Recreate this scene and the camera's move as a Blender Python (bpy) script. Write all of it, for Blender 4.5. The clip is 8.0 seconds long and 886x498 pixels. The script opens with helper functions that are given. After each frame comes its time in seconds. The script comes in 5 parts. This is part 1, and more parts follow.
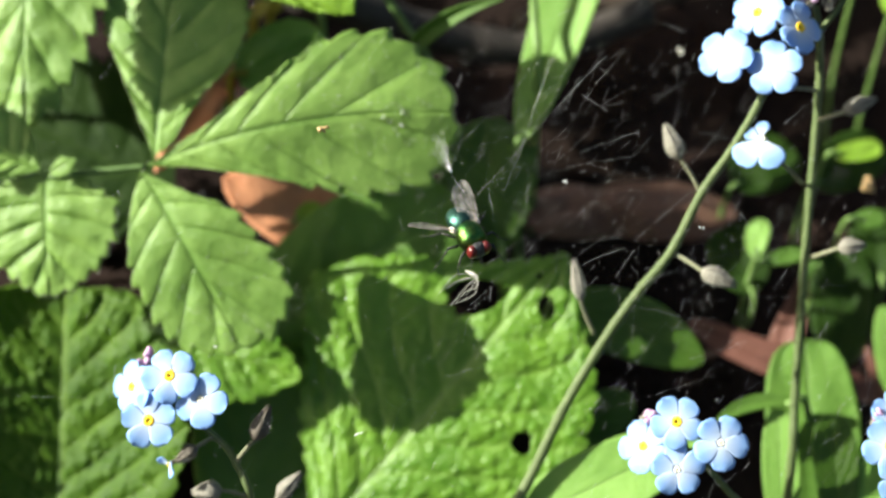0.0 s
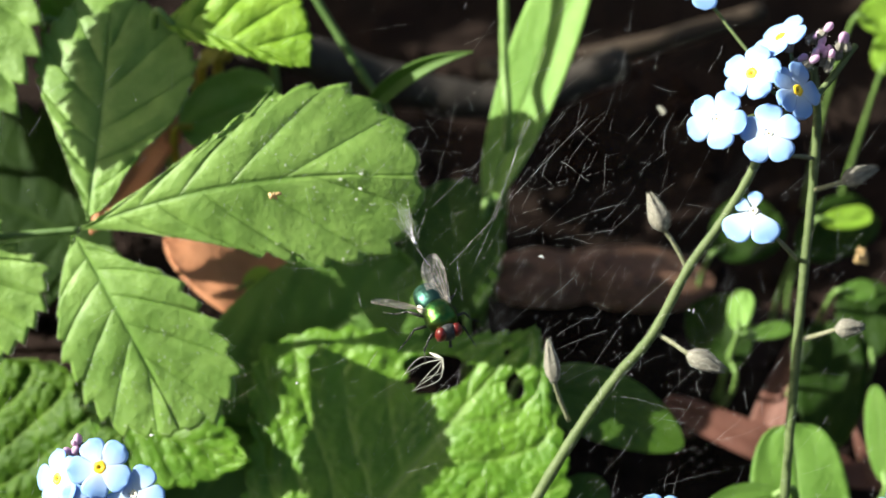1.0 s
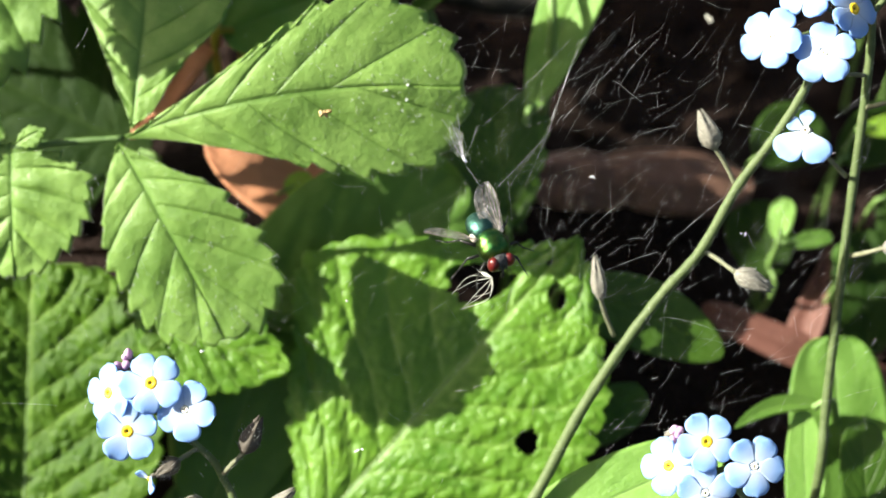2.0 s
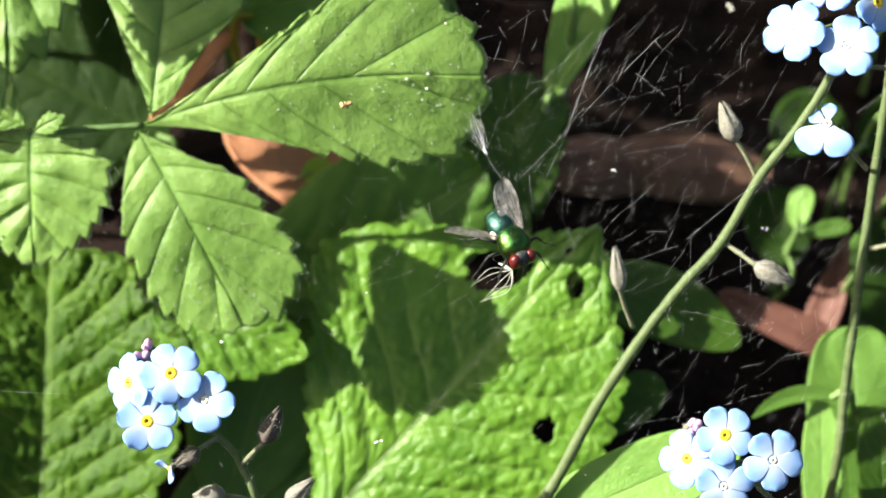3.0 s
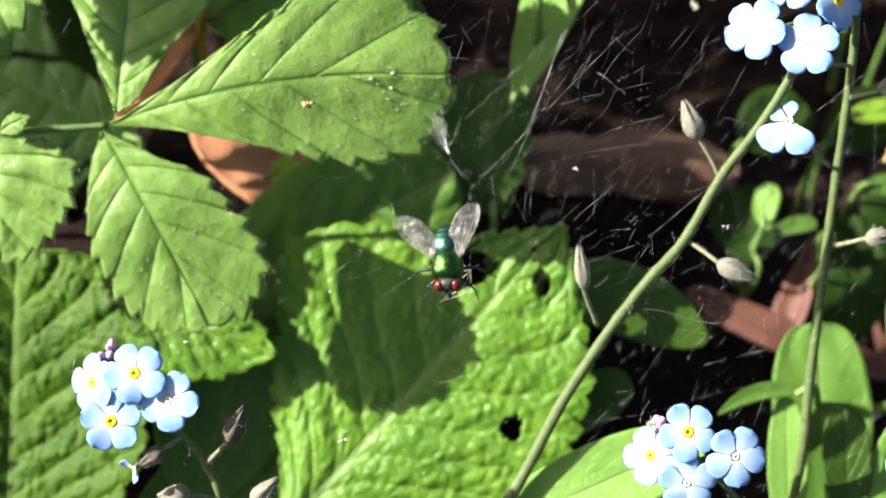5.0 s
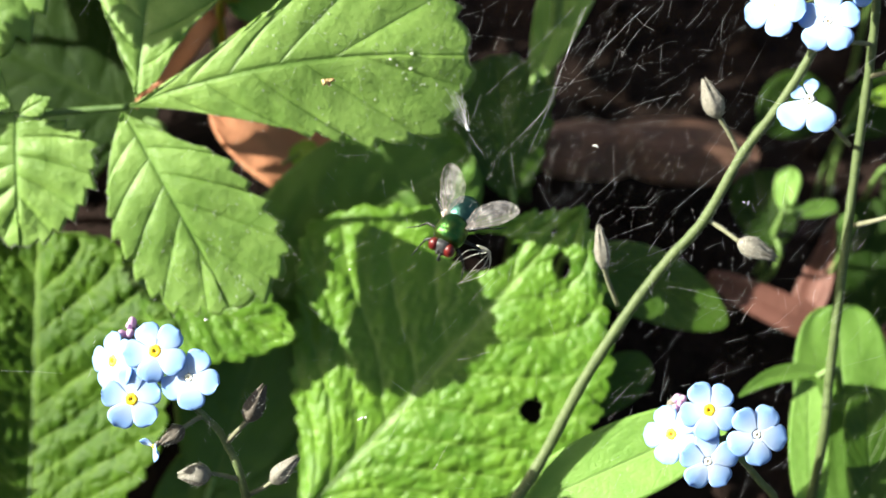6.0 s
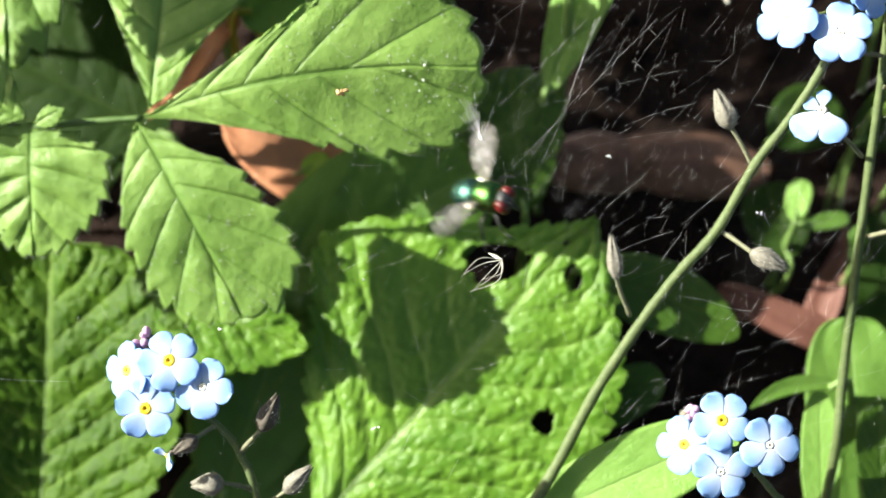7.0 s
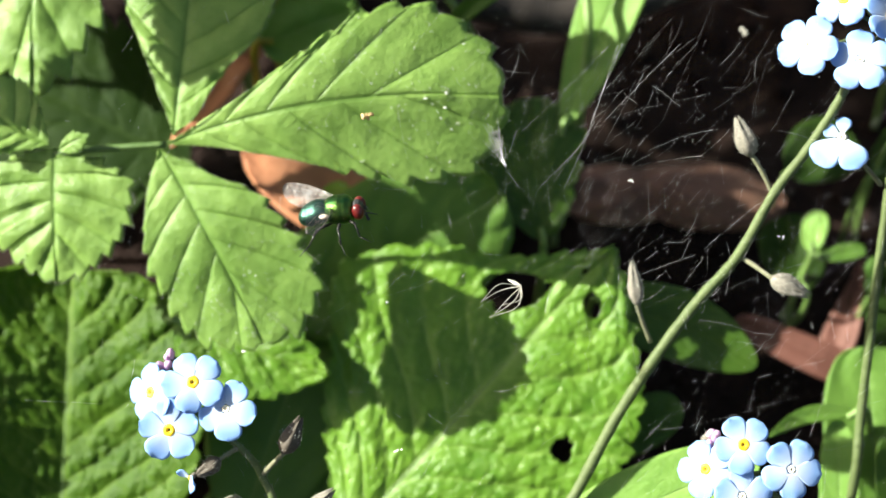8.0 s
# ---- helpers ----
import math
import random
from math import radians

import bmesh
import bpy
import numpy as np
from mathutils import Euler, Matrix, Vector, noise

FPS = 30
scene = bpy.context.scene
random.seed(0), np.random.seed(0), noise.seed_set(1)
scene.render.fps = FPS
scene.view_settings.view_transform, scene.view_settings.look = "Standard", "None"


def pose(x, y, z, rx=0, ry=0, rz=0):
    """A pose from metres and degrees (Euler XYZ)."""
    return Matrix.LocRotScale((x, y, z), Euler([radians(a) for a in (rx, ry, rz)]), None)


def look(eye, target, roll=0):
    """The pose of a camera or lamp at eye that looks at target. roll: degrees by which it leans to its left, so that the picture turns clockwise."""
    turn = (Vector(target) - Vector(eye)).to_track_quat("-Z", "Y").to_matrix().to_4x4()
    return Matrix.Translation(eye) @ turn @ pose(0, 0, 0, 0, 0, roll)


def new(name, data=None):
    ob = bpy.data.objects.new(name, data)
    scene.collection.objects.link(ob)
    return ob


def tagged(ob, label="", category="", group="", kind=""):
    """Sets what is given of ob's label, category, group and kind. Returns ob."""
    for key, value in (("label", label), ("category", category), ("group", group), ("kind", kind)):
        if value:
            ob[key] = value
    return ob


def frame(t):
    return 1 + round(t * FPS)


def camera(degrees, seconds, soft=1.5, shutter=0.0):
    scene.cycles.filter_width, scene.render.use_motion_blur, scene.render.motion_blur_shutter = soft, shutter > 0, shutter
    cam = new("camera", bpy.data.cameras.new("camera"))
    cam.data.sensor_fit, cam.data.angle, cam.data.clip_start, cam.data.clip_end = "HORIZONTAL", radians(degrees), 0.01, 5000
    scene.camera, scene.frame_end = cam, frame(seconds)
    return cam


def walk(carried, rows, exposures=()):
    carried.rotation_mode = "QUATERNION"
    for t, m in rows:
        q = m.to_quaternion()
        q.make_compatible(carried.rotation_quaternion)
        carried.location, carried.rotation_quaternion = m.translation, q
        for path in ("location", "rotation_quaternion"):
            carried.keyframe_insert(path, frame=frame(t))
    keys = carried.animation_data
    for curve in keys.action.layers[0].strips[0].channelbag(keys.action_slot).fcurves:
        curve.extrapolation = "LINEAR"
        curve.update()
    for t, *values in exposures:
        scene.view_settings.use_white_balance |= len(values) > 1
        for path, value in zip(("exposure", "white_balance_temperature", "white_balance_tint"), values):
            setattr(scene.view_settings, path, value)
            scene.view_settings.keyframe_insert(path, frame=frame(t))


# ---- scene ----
# ---- camera ----
# The view frame: x to the right, y up the picture, z towards the camera, in millimetres
# from a point 50 mm above the soil; the camera looks down at 55 degrees.
DOWN = radians(55)
BASE = Matrix(((1, 0, 0, 0), (0, math.sin(DOWN), -math.cos(DOWN), 0),
               (0, math.cos(DOWN), math.sin(DOWN), 0.058), (0, 0, 0, 1)))


def W(p):
    """View frame in millimetres to the world in metres."""
    return BASE @ (Vector(p) * 0.001)


def view_xy(p):
    """The sideways and upward place of a world point in the view frame, in millimetres."""
    return (BASE.inverted() @ p).xy * 1000


def way(d):
    return (BASE.to_3x3() @ Vector(d)).normalized()


cam = camera(30.0, 8.0, soft=1.6, shutter=0.2)
cam.data.dof.use_dof = True
cam.data.dof.focus_distance = 0.232
cam.data.dof.aperture_fstop = 15.0

# seconds, offset of the eye in mm, tilt, turn and roll in degrees
PATH = [
    (0, 7.42, -16.84, 21.16, 5.603, 1.404, -1.342),
    (0.5, 5.45, -12.35, -2.57, 7.034, 0.748, -1.067),
    (1, 4.94, -8.10, -1.59, 6.740, -0.417, -0.874),
    (1.3, 4.30, -6.40, -1.50, 5.110, -0.700, -0.690),
    (1.5, 4.05, -5.45, -1.50, 3.513, -0.464, -0.574),
    (2, -0.87, 0.43, -1.67, 1.823, -0.108, -0.312),
    (2.2, -2.63, -0.82, -2.04, 1.872, -0.151, -0.203),
    (3.3, -2.02, 5.72, -1.95, 0.132, 0.282, 0.076),
    (3.5, -1.57, 5.99, -2.11, 0.004, -0.006, 0.070),
    (4, -0.60, 5.36, -1.49, 0.051, -0.628, -0.180),
    (5.5, 0.57, 2.72, -1.29, 0.749, -0.068, -0.255),
    (6, 0.40, 0.16, -1.39, 0.807, 0.320, -0.284),
    (6.5, -0.29, -0.42, -1.25, 1.014, 0.671, -0.172),
    (7, -0.73, -0.92, -0.85, 1.424, 0.501, -0.205),
    (7.5, 0.57, -3.53, -0.11, 2.249, 0.579, -0.396),
    (8, -3.81, -4.92, 0.45, 3.220, 0.535, 0.034),
]


def eye_pose(x, y, z, ax, ay, r):
    return (BASE @ Matrix.Translation((x * 0.001, y * 0.001, 0.25 + z * 0.001)) @ Matrix.Rotation(radians(ay), 4, "Y")
            @ Matrix.Rotation(radians(ax), 4, "X") @ Matrix.Rotation(radians(r), 4, "Z"))


walk(cam, [(t, eye_pose(*v)) for t, *v in PATH], exposures=[(0.0, 1.52, 6900, -1), (0.5, 1.47, 6900, -1), (1.0, 1.48, 6900, -1), (1.5, 1.64, 6900, 0), (2.2, 1.72, 6920, 1), (8.0, 1.74, 6920, 1)])

# ---- light ----
SUN_RAY = way((26.5, -12.0, -13.0))        # the way the sunlight travels
to_sun = -SUN_RAY
world = bpy.data.worlds.new("sky")
scene.world = world
world.use_nodes = True
wn = world.node_tree
sky = wn.nodes.new("ShaderNodeTexSky")
sky.sky_type = "NISHITA"
sky.sun_disc = False
sky.dust_density = 4.0
sky.ozone_density = 0.4
sky.sun_elevation = math.asin(to_sun.z)
sky.sun_rotation = math.atan2(to_sun.x, to_sun.y)
wn.nodes["Background"].inputs["Strength"].default_value = 0.046
wn.links.new(sky.outputs[0], wn.nodes["Background"].inputs["Color"])
sun_data = bpy.data.lights.new("sun", "SUN")
sun_data.energy = 5.0
sun_data.angle = radians(0.53)
sun_data.color = (1.0, 0.97, 0.94)
sun = new("sun", sun_data)
sun.matrix_world = look((0, 0, 3), Vector((0, 0, 3)) + SUN_RAY)


# ---- materials ----
class Mat:
    """A small node builder round one Principled surface."""

    def __init__(self, name, rough=0.5, metal=0.0, spec=0.5):
        self.m = bpy.data.materials.new(name)
        self.m.use_nodes = True
        self.t = self.m.node_tree
        self.b = self.t.nodes["Principled BSDF"]
        self.out = self.t.nodes["Material Output"]
        self.set(self.b, "Roughness", rough)
        self.set(self.b, "Metallic", metal)
        self.set(self.b, "Specular IOR Level", spec)

    def node(self, kind):
        return self.t.nodes.new(kind)

    def set(self, n, socket, v):
        s = n.inputs[socket]
        if isinstance(v, bpy.types.NodeSocket):
            self.t.links.new(v, s)
        elif isinstance(v, tuple) and len(v) == 3:
            s.default_value = (*v, 1.0) if s.type == "RGBA" else v
        else:
            s.default_value = v

    def math(self, op, a, b=0.0, c=0.0):
        n = self.node("ShaderNodeMath")
        n.operation = op
        for i, v in enumerate((a, b, c)):
            self.set(n, i, v)
        return n.outputs[0]

    def mix(self, f, a, b):
        n = self.node("ShaderNodeMix")
        n.data_type = "RGBA"
        self.set(n, 0, f)
        self.set(n, 6, a)
        self.set(n, 7, b)
        return n.outputs[2]

    def noise(self, scale, detail=3.0, rough=0.55, coord=None):
        n = self.node("ShaderNodeTexNoise")
        n.inputs["Scale"].default_value = scale
        n.inputs["Detail"].default_value = detail
        n.inputs["Roughness"].default_value = rough
        if coord is None:
            coord = self.node("ShaderNodeTexCoord").outputs["Object"]
        self.set(n, "Vector", coord)
        return n.outputs[0]

    def ramp(self, f, lo, hi):
        n = self.node("ShaderNodeMapRange")
        n.clamp = True
        self.set(n, 0, f)
        n.inputs[1].default_value, n.inputs[2].default_value = lo, hi
        return n.outputs[0]

    def bump(self, height, dist, strength=1.0):
        n = self.node("ShaderNodeBump")
        n.inputs["Strength"].default_value = strength
        n.inputs["Distance"].default_value = dist
        self.set(n, "Height", height)
        self.set(self.b, "Normal", n.outputs[0])
        return n.outputs[0]

    def translucent(self, share, colour):
        """Light that shines through a thin blade."""
        n = self.node("ShaderNodeBsdfTranslucent")
        self.set(n, "Color", colour)
        mx = self.node("ShaderNodeMixShader")
        mx.inputs[0].default_value = share
        self.t.links.new(self.b.outputs[0], mx.inputs[1])
        self.t.links.new(n.outputs[0], mx.inputs[2])
        self.t.links.new(mx.outputs[0], self.out.inputs[0])


def leaf_material(name, deep, bright, vein, count=7.0, slant=0.35, rough=0.42, through_share=0.3, pucker=0.0, shine=0.4, lateral=1.0, cells=900.0, net_share=0.10, wobble=0.35, line=0.09):
    m = Mat(name, rough, 0.0, shine)
    uv = m.node("ShaderNodeSeparateXYZ")
    m.set(uv, 0, m.node("ShaderNodeUVMap").outputs[0])
    u, v = uv.outputs[0], uv.outputs[1]
    side = m.math("ABSOLUTE", m.math("SUBTRACT", m.math("MULTIPLY", v, 2.0), 1.0))
    wob = m.noise(130.0, 2.0)
    s = m.math("SUBTRACT", m.math("MULTIPLY", u, count), m.math("MULTIPLY", side, count * slant))
    s = m.math("ADD", s, m.math("MULTIPLY", m.math("GREATER_THAN", v, 0.5), 0.45))
    s = m.math("ADD", s, m.math("MULTIPLY", wob, wobble))
    d = m.math("ABSOLUTE", m.math("SUBTRACT", m.math("FRACT", s), 0.5))
    lat = m.math("SUBTRACT", 1.0, m.ramp(d, 0.0, line))
    mid = m.math("SUBTRACT", 1.0, m.ramp(side, 0.008, 0.045))
    fine = m.node("ShaderNodeTexVoronoi")
    fine.feature = "DISTANCE_TO_EDGE"
    fine.inputs["Scale"].default_value = cells
    m.set(fine, "Vector", m.node("ShaderNodeTexCoord").outputs["Object"])
    net = m.math("SUBTRACT", 1.0, m.ramp(fine.outputs[0], 0.0, 0.09))
    veins = m.math("MAXIMUM", m.math("MULTIPLY", lat, lateral), mid)
    big, small, grain = m.noise(55.0, 3.0), m.noise(900.0, 3.0), m.noise(3200.0, 2.0)
    mid_scale = m.noise(240.0, 3.0)
    tone = m.mix(m.ramp(m.math("ADD", m.math("MULTIPLY", big, 0.6), m.math("MULTIPLY", mid_scale, 0.4)), 0.38, 0.62), deep, bright)
    tone = m.mix(m.math("MULTIPLY", m.ramp(small, 0.45, 0.75), 0.35), tone, bright)
    tone = m.mix(m.math("MULTIPLY", m.ramp(grain, 0.55, 0.75), 0.25), tone, vein)
    tone = m.mix(m.math("MULTIPLY", net, net_share), tone, vein)
    tone = m.mix(m.math("MULTIPLY", veins, 0.55), tone, vein)
    m.set(m.b, "Base Color", tone)
    m.set(m.b, "Roughness", m.math("ADD", m.math("MULTIPLY", small, 0.25), rough - 0.1))
    h = m.math("ADD", m.math("ADD", m.math("MULTIPLY", small, 0.9), m.math("MULTIPLY", grain, 0.5)), m.math("MULTIPLY", m.math("SUBTRACT", 1.0, net), 0.15 + pucker))
    h = m.math("SUBTRACT", h, m.math("MULTIPLY", veins, 0.8))
    m.bump(h, 0.00026, 0.75)
    m.translucent(through_share, m.mix(0.5, tone, (0.30, 0.55, 0.03)))
    return m.m


def plain_material(name, a, b, scale=300.0, rough=0.5, metal=0.0, relief=0.0001, through_share=0.0, spec=0.4):
    m = Mat(name, rough, metal, spec)
    n1, n2 = m.noise(scale, 4.0), m.noise(scale * 7, 3.0)
    m.set(m.b, "Base Color", m.mix(m.ramp(m.math("ADD", m.math("MULTIPLY", n1, 0.7), m.math("MULTIPLY", n2, 0.3)), 0.35, 0.65), a, b))
    m.bump(m.math("ADD", n1, m.math("MULTIPLY", n2, 0.5)), relief, 0.7)
    if through_share:
        m.translucent(through_share, b)
    return m.m


# Third colour: veins darker than the blade, groove shade put into the colour.
GEUM = leaf_material("toothed_leaf_green", (0.138, 0.255, 0.044), (0.252, 0.400, 0.092), (0.095, 0.205, 0.030), 6.0, 0.0, 0.44, 0.34, -0.10, 0.45, 0.75, 620.0, 0.12, 0.0, 0.04)
# Leaf green darkened so that the colour itself carries the shade.
SHADE = leaf_material("leaf_green_darkened_for_shade", (0.030, 0.078, 0.005), (0.058, 0.125, 0.009), (0.085, 0.16, 0.022), 6.0, 0.4, 0.45, 0.3)
# Near-black copy of the leaf green: deep shade put into the base colour.
DEEP_SHADE = leaf_material("leaf_green_blackened_for_shade", (0.009, 0.027, 0.003), (0.020, 0.045, 0.005), (0.032, 0.062, 0.010), 5.0, 0.4, 0.55, 0.3, 0.0, 0.12)
CRINKLE = leaf_material("crinkled_leaf_green", (0.080, 0.200, 0.014), (0.175, 0.340, 0.032), (0.27, 0.42, 0.09), 9.0, 0.3, 0.36, 0.38, 0.15, 0.48, 0.7, 340.0, 0.2)
COARSE = leaf_material("coarse_leaf_green", (0.032, 0.084, 0.004), (0.070, 0.145, 0.008), (0.19, 0.30, 0.05), 8.0, 0.35, 0.50, 0.35, 0.15, 0.20, 0.7, 340.0, 0.15)
BLADE = leaf_material("smooth_blade_green", (0.150, 0.300, 0.050), (0.230, 0.400, 0.085), (0.29, 0.44, 0.14), 3.0, 0.9, 0.5, 0.35, 0.0, 0.35, 0.15)
BROAD = leaf_material("olive_green_blade", (0.085, 0.185, 0.026), (0.140, 0.270, 0.046), (0.19, 0.31, 0.08), 3.0, 0.9, 0.48, 0.34, 0.0, 0.35, 0.2)
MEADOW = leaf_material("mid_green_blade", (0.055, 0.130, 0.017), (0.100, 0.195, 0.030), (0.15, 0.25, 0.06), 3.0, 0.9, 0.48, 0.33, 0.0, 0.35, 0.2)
# Its dark vein tone likewise stands for shade in the grooves.
LIME = leaf_material("yellow_green_leaf", (0.190, 0.340, 0.028), (0.290, 0.460, 0.050), (0.10, 0.22, 0.02), 6.0, 0.0, 0.45, 0.4, 0.05, 0.4, 0.6, 620.0, 0.15, 0.0, 0.04)
STEM = plain_material("hairy_stem", (0.075, 0.108, 0.035), (0.118, 0.155, 0.058), 900.0, 0.6, 0.0, 0.00006, 0.12)
PEDICEL = plain_material("greyish_flower_stalk", (0.15, 0.155, 0.085), (0.23, 0.225, 0.15), 900.0, 0.6, 0.0, 0.00005, 0.12)
STALK = plain_material("green_leaf_stalk", (0.12, 0.22, 0.05), (0.20, 0.31, 0.09), 700.0, 0.5, 0.0, 0.00005, 0.15)
# Darker copy of the stalk green, for stalks that lie in shade.
SHADED_STALK = plain_material("shaded_green_stalk", (0.06, 0.12, 0.028), (0.10, 0.17, 0.045), 700.0, 0.5, 0.0, 0.00005, 0.15)
YELLOWSTEM = plain_material("yellow_stem", (0.30, 0.27, 0.03), (0.42, 0.36, 0.05), 500.0, 0.5, 0.0, 0.00005, 0.2)
BUD = plain_material("grey_green_calyx", (0.14, 0.135, 0.105), (0.27, 0.245, 0.21), 1500.0, 0.7, 0.0, 0.00008, 0.15)
DARKBUD = plain_material("dull_brown_calyx", (0.060, 0.050, 0.038), (0.12, 0.10, 0.08), 1500.0, 0.7, 0.0, 0.00008, 0.1)
HAIR = plain_material("silvery_hair", (0.55, 0.55, 0.50), (0.75, 0.75, 0.70), 2000.0, 0.4, 0.0, 0.00001, 0.3)
PINK = plain_material("pink_bud", (0.55, 0.32, 0.55), (0.72, 0.50, 0.68), 900.0, 0.5, 0.0, 0.00003, 0.3)
YELLOW = plain_material("yellow_flower_eye", (0.85, 0.52, 0.02), (0.95, 0.68, 0.05), 1500.0, 0.5, 0.0, 0.00005, 0.1)
PALE = plain_material("whitish_flower_eye", (0.80, 0.76, 0.62), (0.88, 0.86, 0.78), 1500.0, 0.5, 0.0, 0.00004, 0.1)
THROAT = plain_material("dark_flower_throat", (0.10, 0.05, 0.01), (0.22, 0.12, 0.02), 1500.0, 0.6)
SILK = Mat("spider_silk", 0.25, 0.0, 0.8)
SILK.set(SILK.b, "Base Color", SILK.mix(SILK.noise(200.0), (0.80, 0.80, 0.82), (0.92, 0.92, 0.92)))
SILK.translucent(0.35, (0.8, 0.8, 0.8))
SILK = SILK.m
HUSK = plain_material("pale_dry_husk", (0.46, 0.44, 0.38), (0.72, 0.70, 0.64), 1200.0, 0.35, 0.0, 0.00003, 0.35, 0.6)
DEBRIS = plain_material("straw_coloured_debris", (0.42, 0.27, 0.11), (0.66, 0.48, 0.25), 900.0, 0.6, 0.0, 0.0001, 0.2)


def petal_material():
    m = Mat("pale_blue_petal", 0.55, 0.0, 0.25)
    uv = m.node("ShaderNodeSeparateXYZ")
    m.set(uv, 0, m.node("ShaderNodeUVMap").outputs[0])
    inner = m.math("SUBTRACT", 1.0, m.ramp(uv.outputs[0], 0.10, 0.72))
    blue = m.mix(m.noise(500.0, 3.0), (0.25, 0.44, 0.82), (0.33, 0.53, 0.88))
    col = m.mix(m.math("MULTIPLY", inner, 0.70), blue, (0.76, 0.81, 0.90))
    m.set(m.b, "Base Color", col)
    m.bump(m.math("ADD", m.noise(1500.0), m.noise(400.0)), 0.00006, 0.5)
    m.translucent(0.35, col)
    return m.m


PETAL = petal_material()


def dead_leaf_material(name, a, b, c):
    m = Mat(name, 0.6, 0.0, 0.3)
    n1, n2, n3 = m.noise(60.0, 4.0), m.noise(300.0, 4.0), m.noise(1800.0, 3.0)
    col = m.mix(m.ramp(n1, 0.35, 0.65), a, b)
    col = m.mix(m.math("MULTIPLY", m.ramp(n2, 0.5, 0.75), 0.6), col, c)
    m.set(m.b, "Base Color", col)
    m.bump(m.math("ADD", n2, m.math("MULTIPLY", n3, 0.5)), 0.0004, 0.7)
    m.translucent(0.12, col)
    return m.m


ORANGE_DEAD = dead_leaf_material("orange_dead_leaf", (0.50, 0.20, 0.10), (0.62, 0.28, 0.15), (0.30, 0.12, 0.06))
PINK_DEAD = dead_leaf_material("pinkish_dead_leaf", (0.125, 0.050, 0.036), (0.17, 0.073, 0.055), (0.078, 0.031, 0.021))
BROWN_DEAD = dead_leaf_material("brown_dead_leaf", (0.115, 0.058, 0.038), (0.165, 0.088, 0.062), (0.058, 0.030, 0.020))
BARK = dead_leaf_material("grey_bark", (0.030, 0.024, 0.020), (0.052, 0.043, 0.037), (0.014, 0.011, 0.010))


BROWN_TWIG = dead_leaf_material("dark_brown_bark", (0.035, 0.025, 0.018), (0.06, 0.042, 0.03), (0.02, 0.014, 0.01))


def soil_material():
    m = Mat("dark_soil", 0.95, 0.0, 0.05)
    n1, n2, n3 = m.noise(25.0, 4.0), m.noise(220.0, 5.0), m.noise(1400.0, 4.0)
    col = m.mix(n2, (0.010, 0.0066, 0.0055), (0.022, 0.0142, 0.012))
    col = m.mix(m.math("MULTIPLY", m.ramp(n1, 0.5, 0.7), 0.5), col, (0.036, 0.021, 0.017))
    col = m.mix(m.math("MULTIPLY", m.ramp(n3, 0.66, 0.78), 0.5), col, (0.035, 0.024, 0.021))
    m.set(m.b, "Base Color", col)
    m.bump(m.math("ADD", n2, m.math("MULTIPLY", n3, 0.5)), 0.003, 0.9)
    return m.m


SOIL = soil_material()


def fly_metal(name, a, b, rough):
    m = Mat(name, rough, 1.0, 0.6)
    n1, n2 = m.noise(700.0, 2.0), m.noise(5000.0, 2.0)
    m.set(m.b, "Base Color", m.mix(m.ramp(n1, 0.35, 0.65), a, b))
    m.bump(m.math("ADD", m.math("MULTIPLY", n1, 0.9), n2), 0.00009, 0.8)
    return m.m


GREEN_METAL = fly_metal("green_metallic_shell", (0.034, 0.115, 0.034), (0.115, 0.195, 0.042), 0.30)
TEAL_METAL = fly_metal("blue_green_metallic_shell", (0.035, 0.088, 0.075), (0.065, 0.15, 0.12), 0.40)
RED_EYE = plain_material("dark_red_eye", (0.070, 0.007, 0.007), (0.12, 0.011, 0.010), 3000.0, 0.28, 0.0, 0.00001, 0.0, 0.5)
FACE = plain_material("grey_black_face", (0.012, 0.012, 0.013), (0.06, 0.06, 0.062), 1800.0, 0.4)
BLACK = plain_material("black_chitin", (0.010, 0.010, 0.011), (0.025, 0.024, 0.022), 1500.0, 0.35)
WHITE = plain_material("white_calypter", (0.62, 0.52, 0.46), (0.78, 0.70, 0.64), 1500.0, 0.5)


def wing_material():
    m = Mat("clear_wing_membrane", 0.24, 0.0, 0.9)
    n = m.noise(700.0, 3.0)
    m.set(m.b, "Base Color", m.mix(n, (0.45, 0.43, 0.45), (0.70, 0.68, 0.68)))
    m.bump(m.math("ADD", n, m.noise(2500.0, 2.0)), 0.00025, 1.0)
    clear = m.node("ShaderNodeBsdfTransparent")
    clear.inputs[0].default_value = (0.92, 0.90, 0.88, 1)
    mx = m.node("ShaderNodeMixShader")
    m.set(mx, 0, m.math("ADD", 0.07, m.math("MULTIPLY", m.ramp(n, 0.46, 0.66), 0.13)))
    m.t.links.new(clear.outputs[0], mx.inputs[1])
    m.t.links.new(m.b.outputs[0], mx.inputs[2])
    m.t.links.new(mx.outputs[0], m.out.inputs[0])
    return m.m


WING = wing_material()
VEIN = plain_material("brown_wing_vein", (0.16, 0.13, 0.11), (0.28, 0.23, 0.19), 1500.0, 0.4)


# ---- builders ----
def root(name, at, label, category, group="", kind=""):
    """An Empty at the base of a thing; at in the view frame."""
    ob = new(name)
    ob.empty_display_size = 0.004
    ob.location = W(at)
    return tagged(ob, label, category, group, kind)


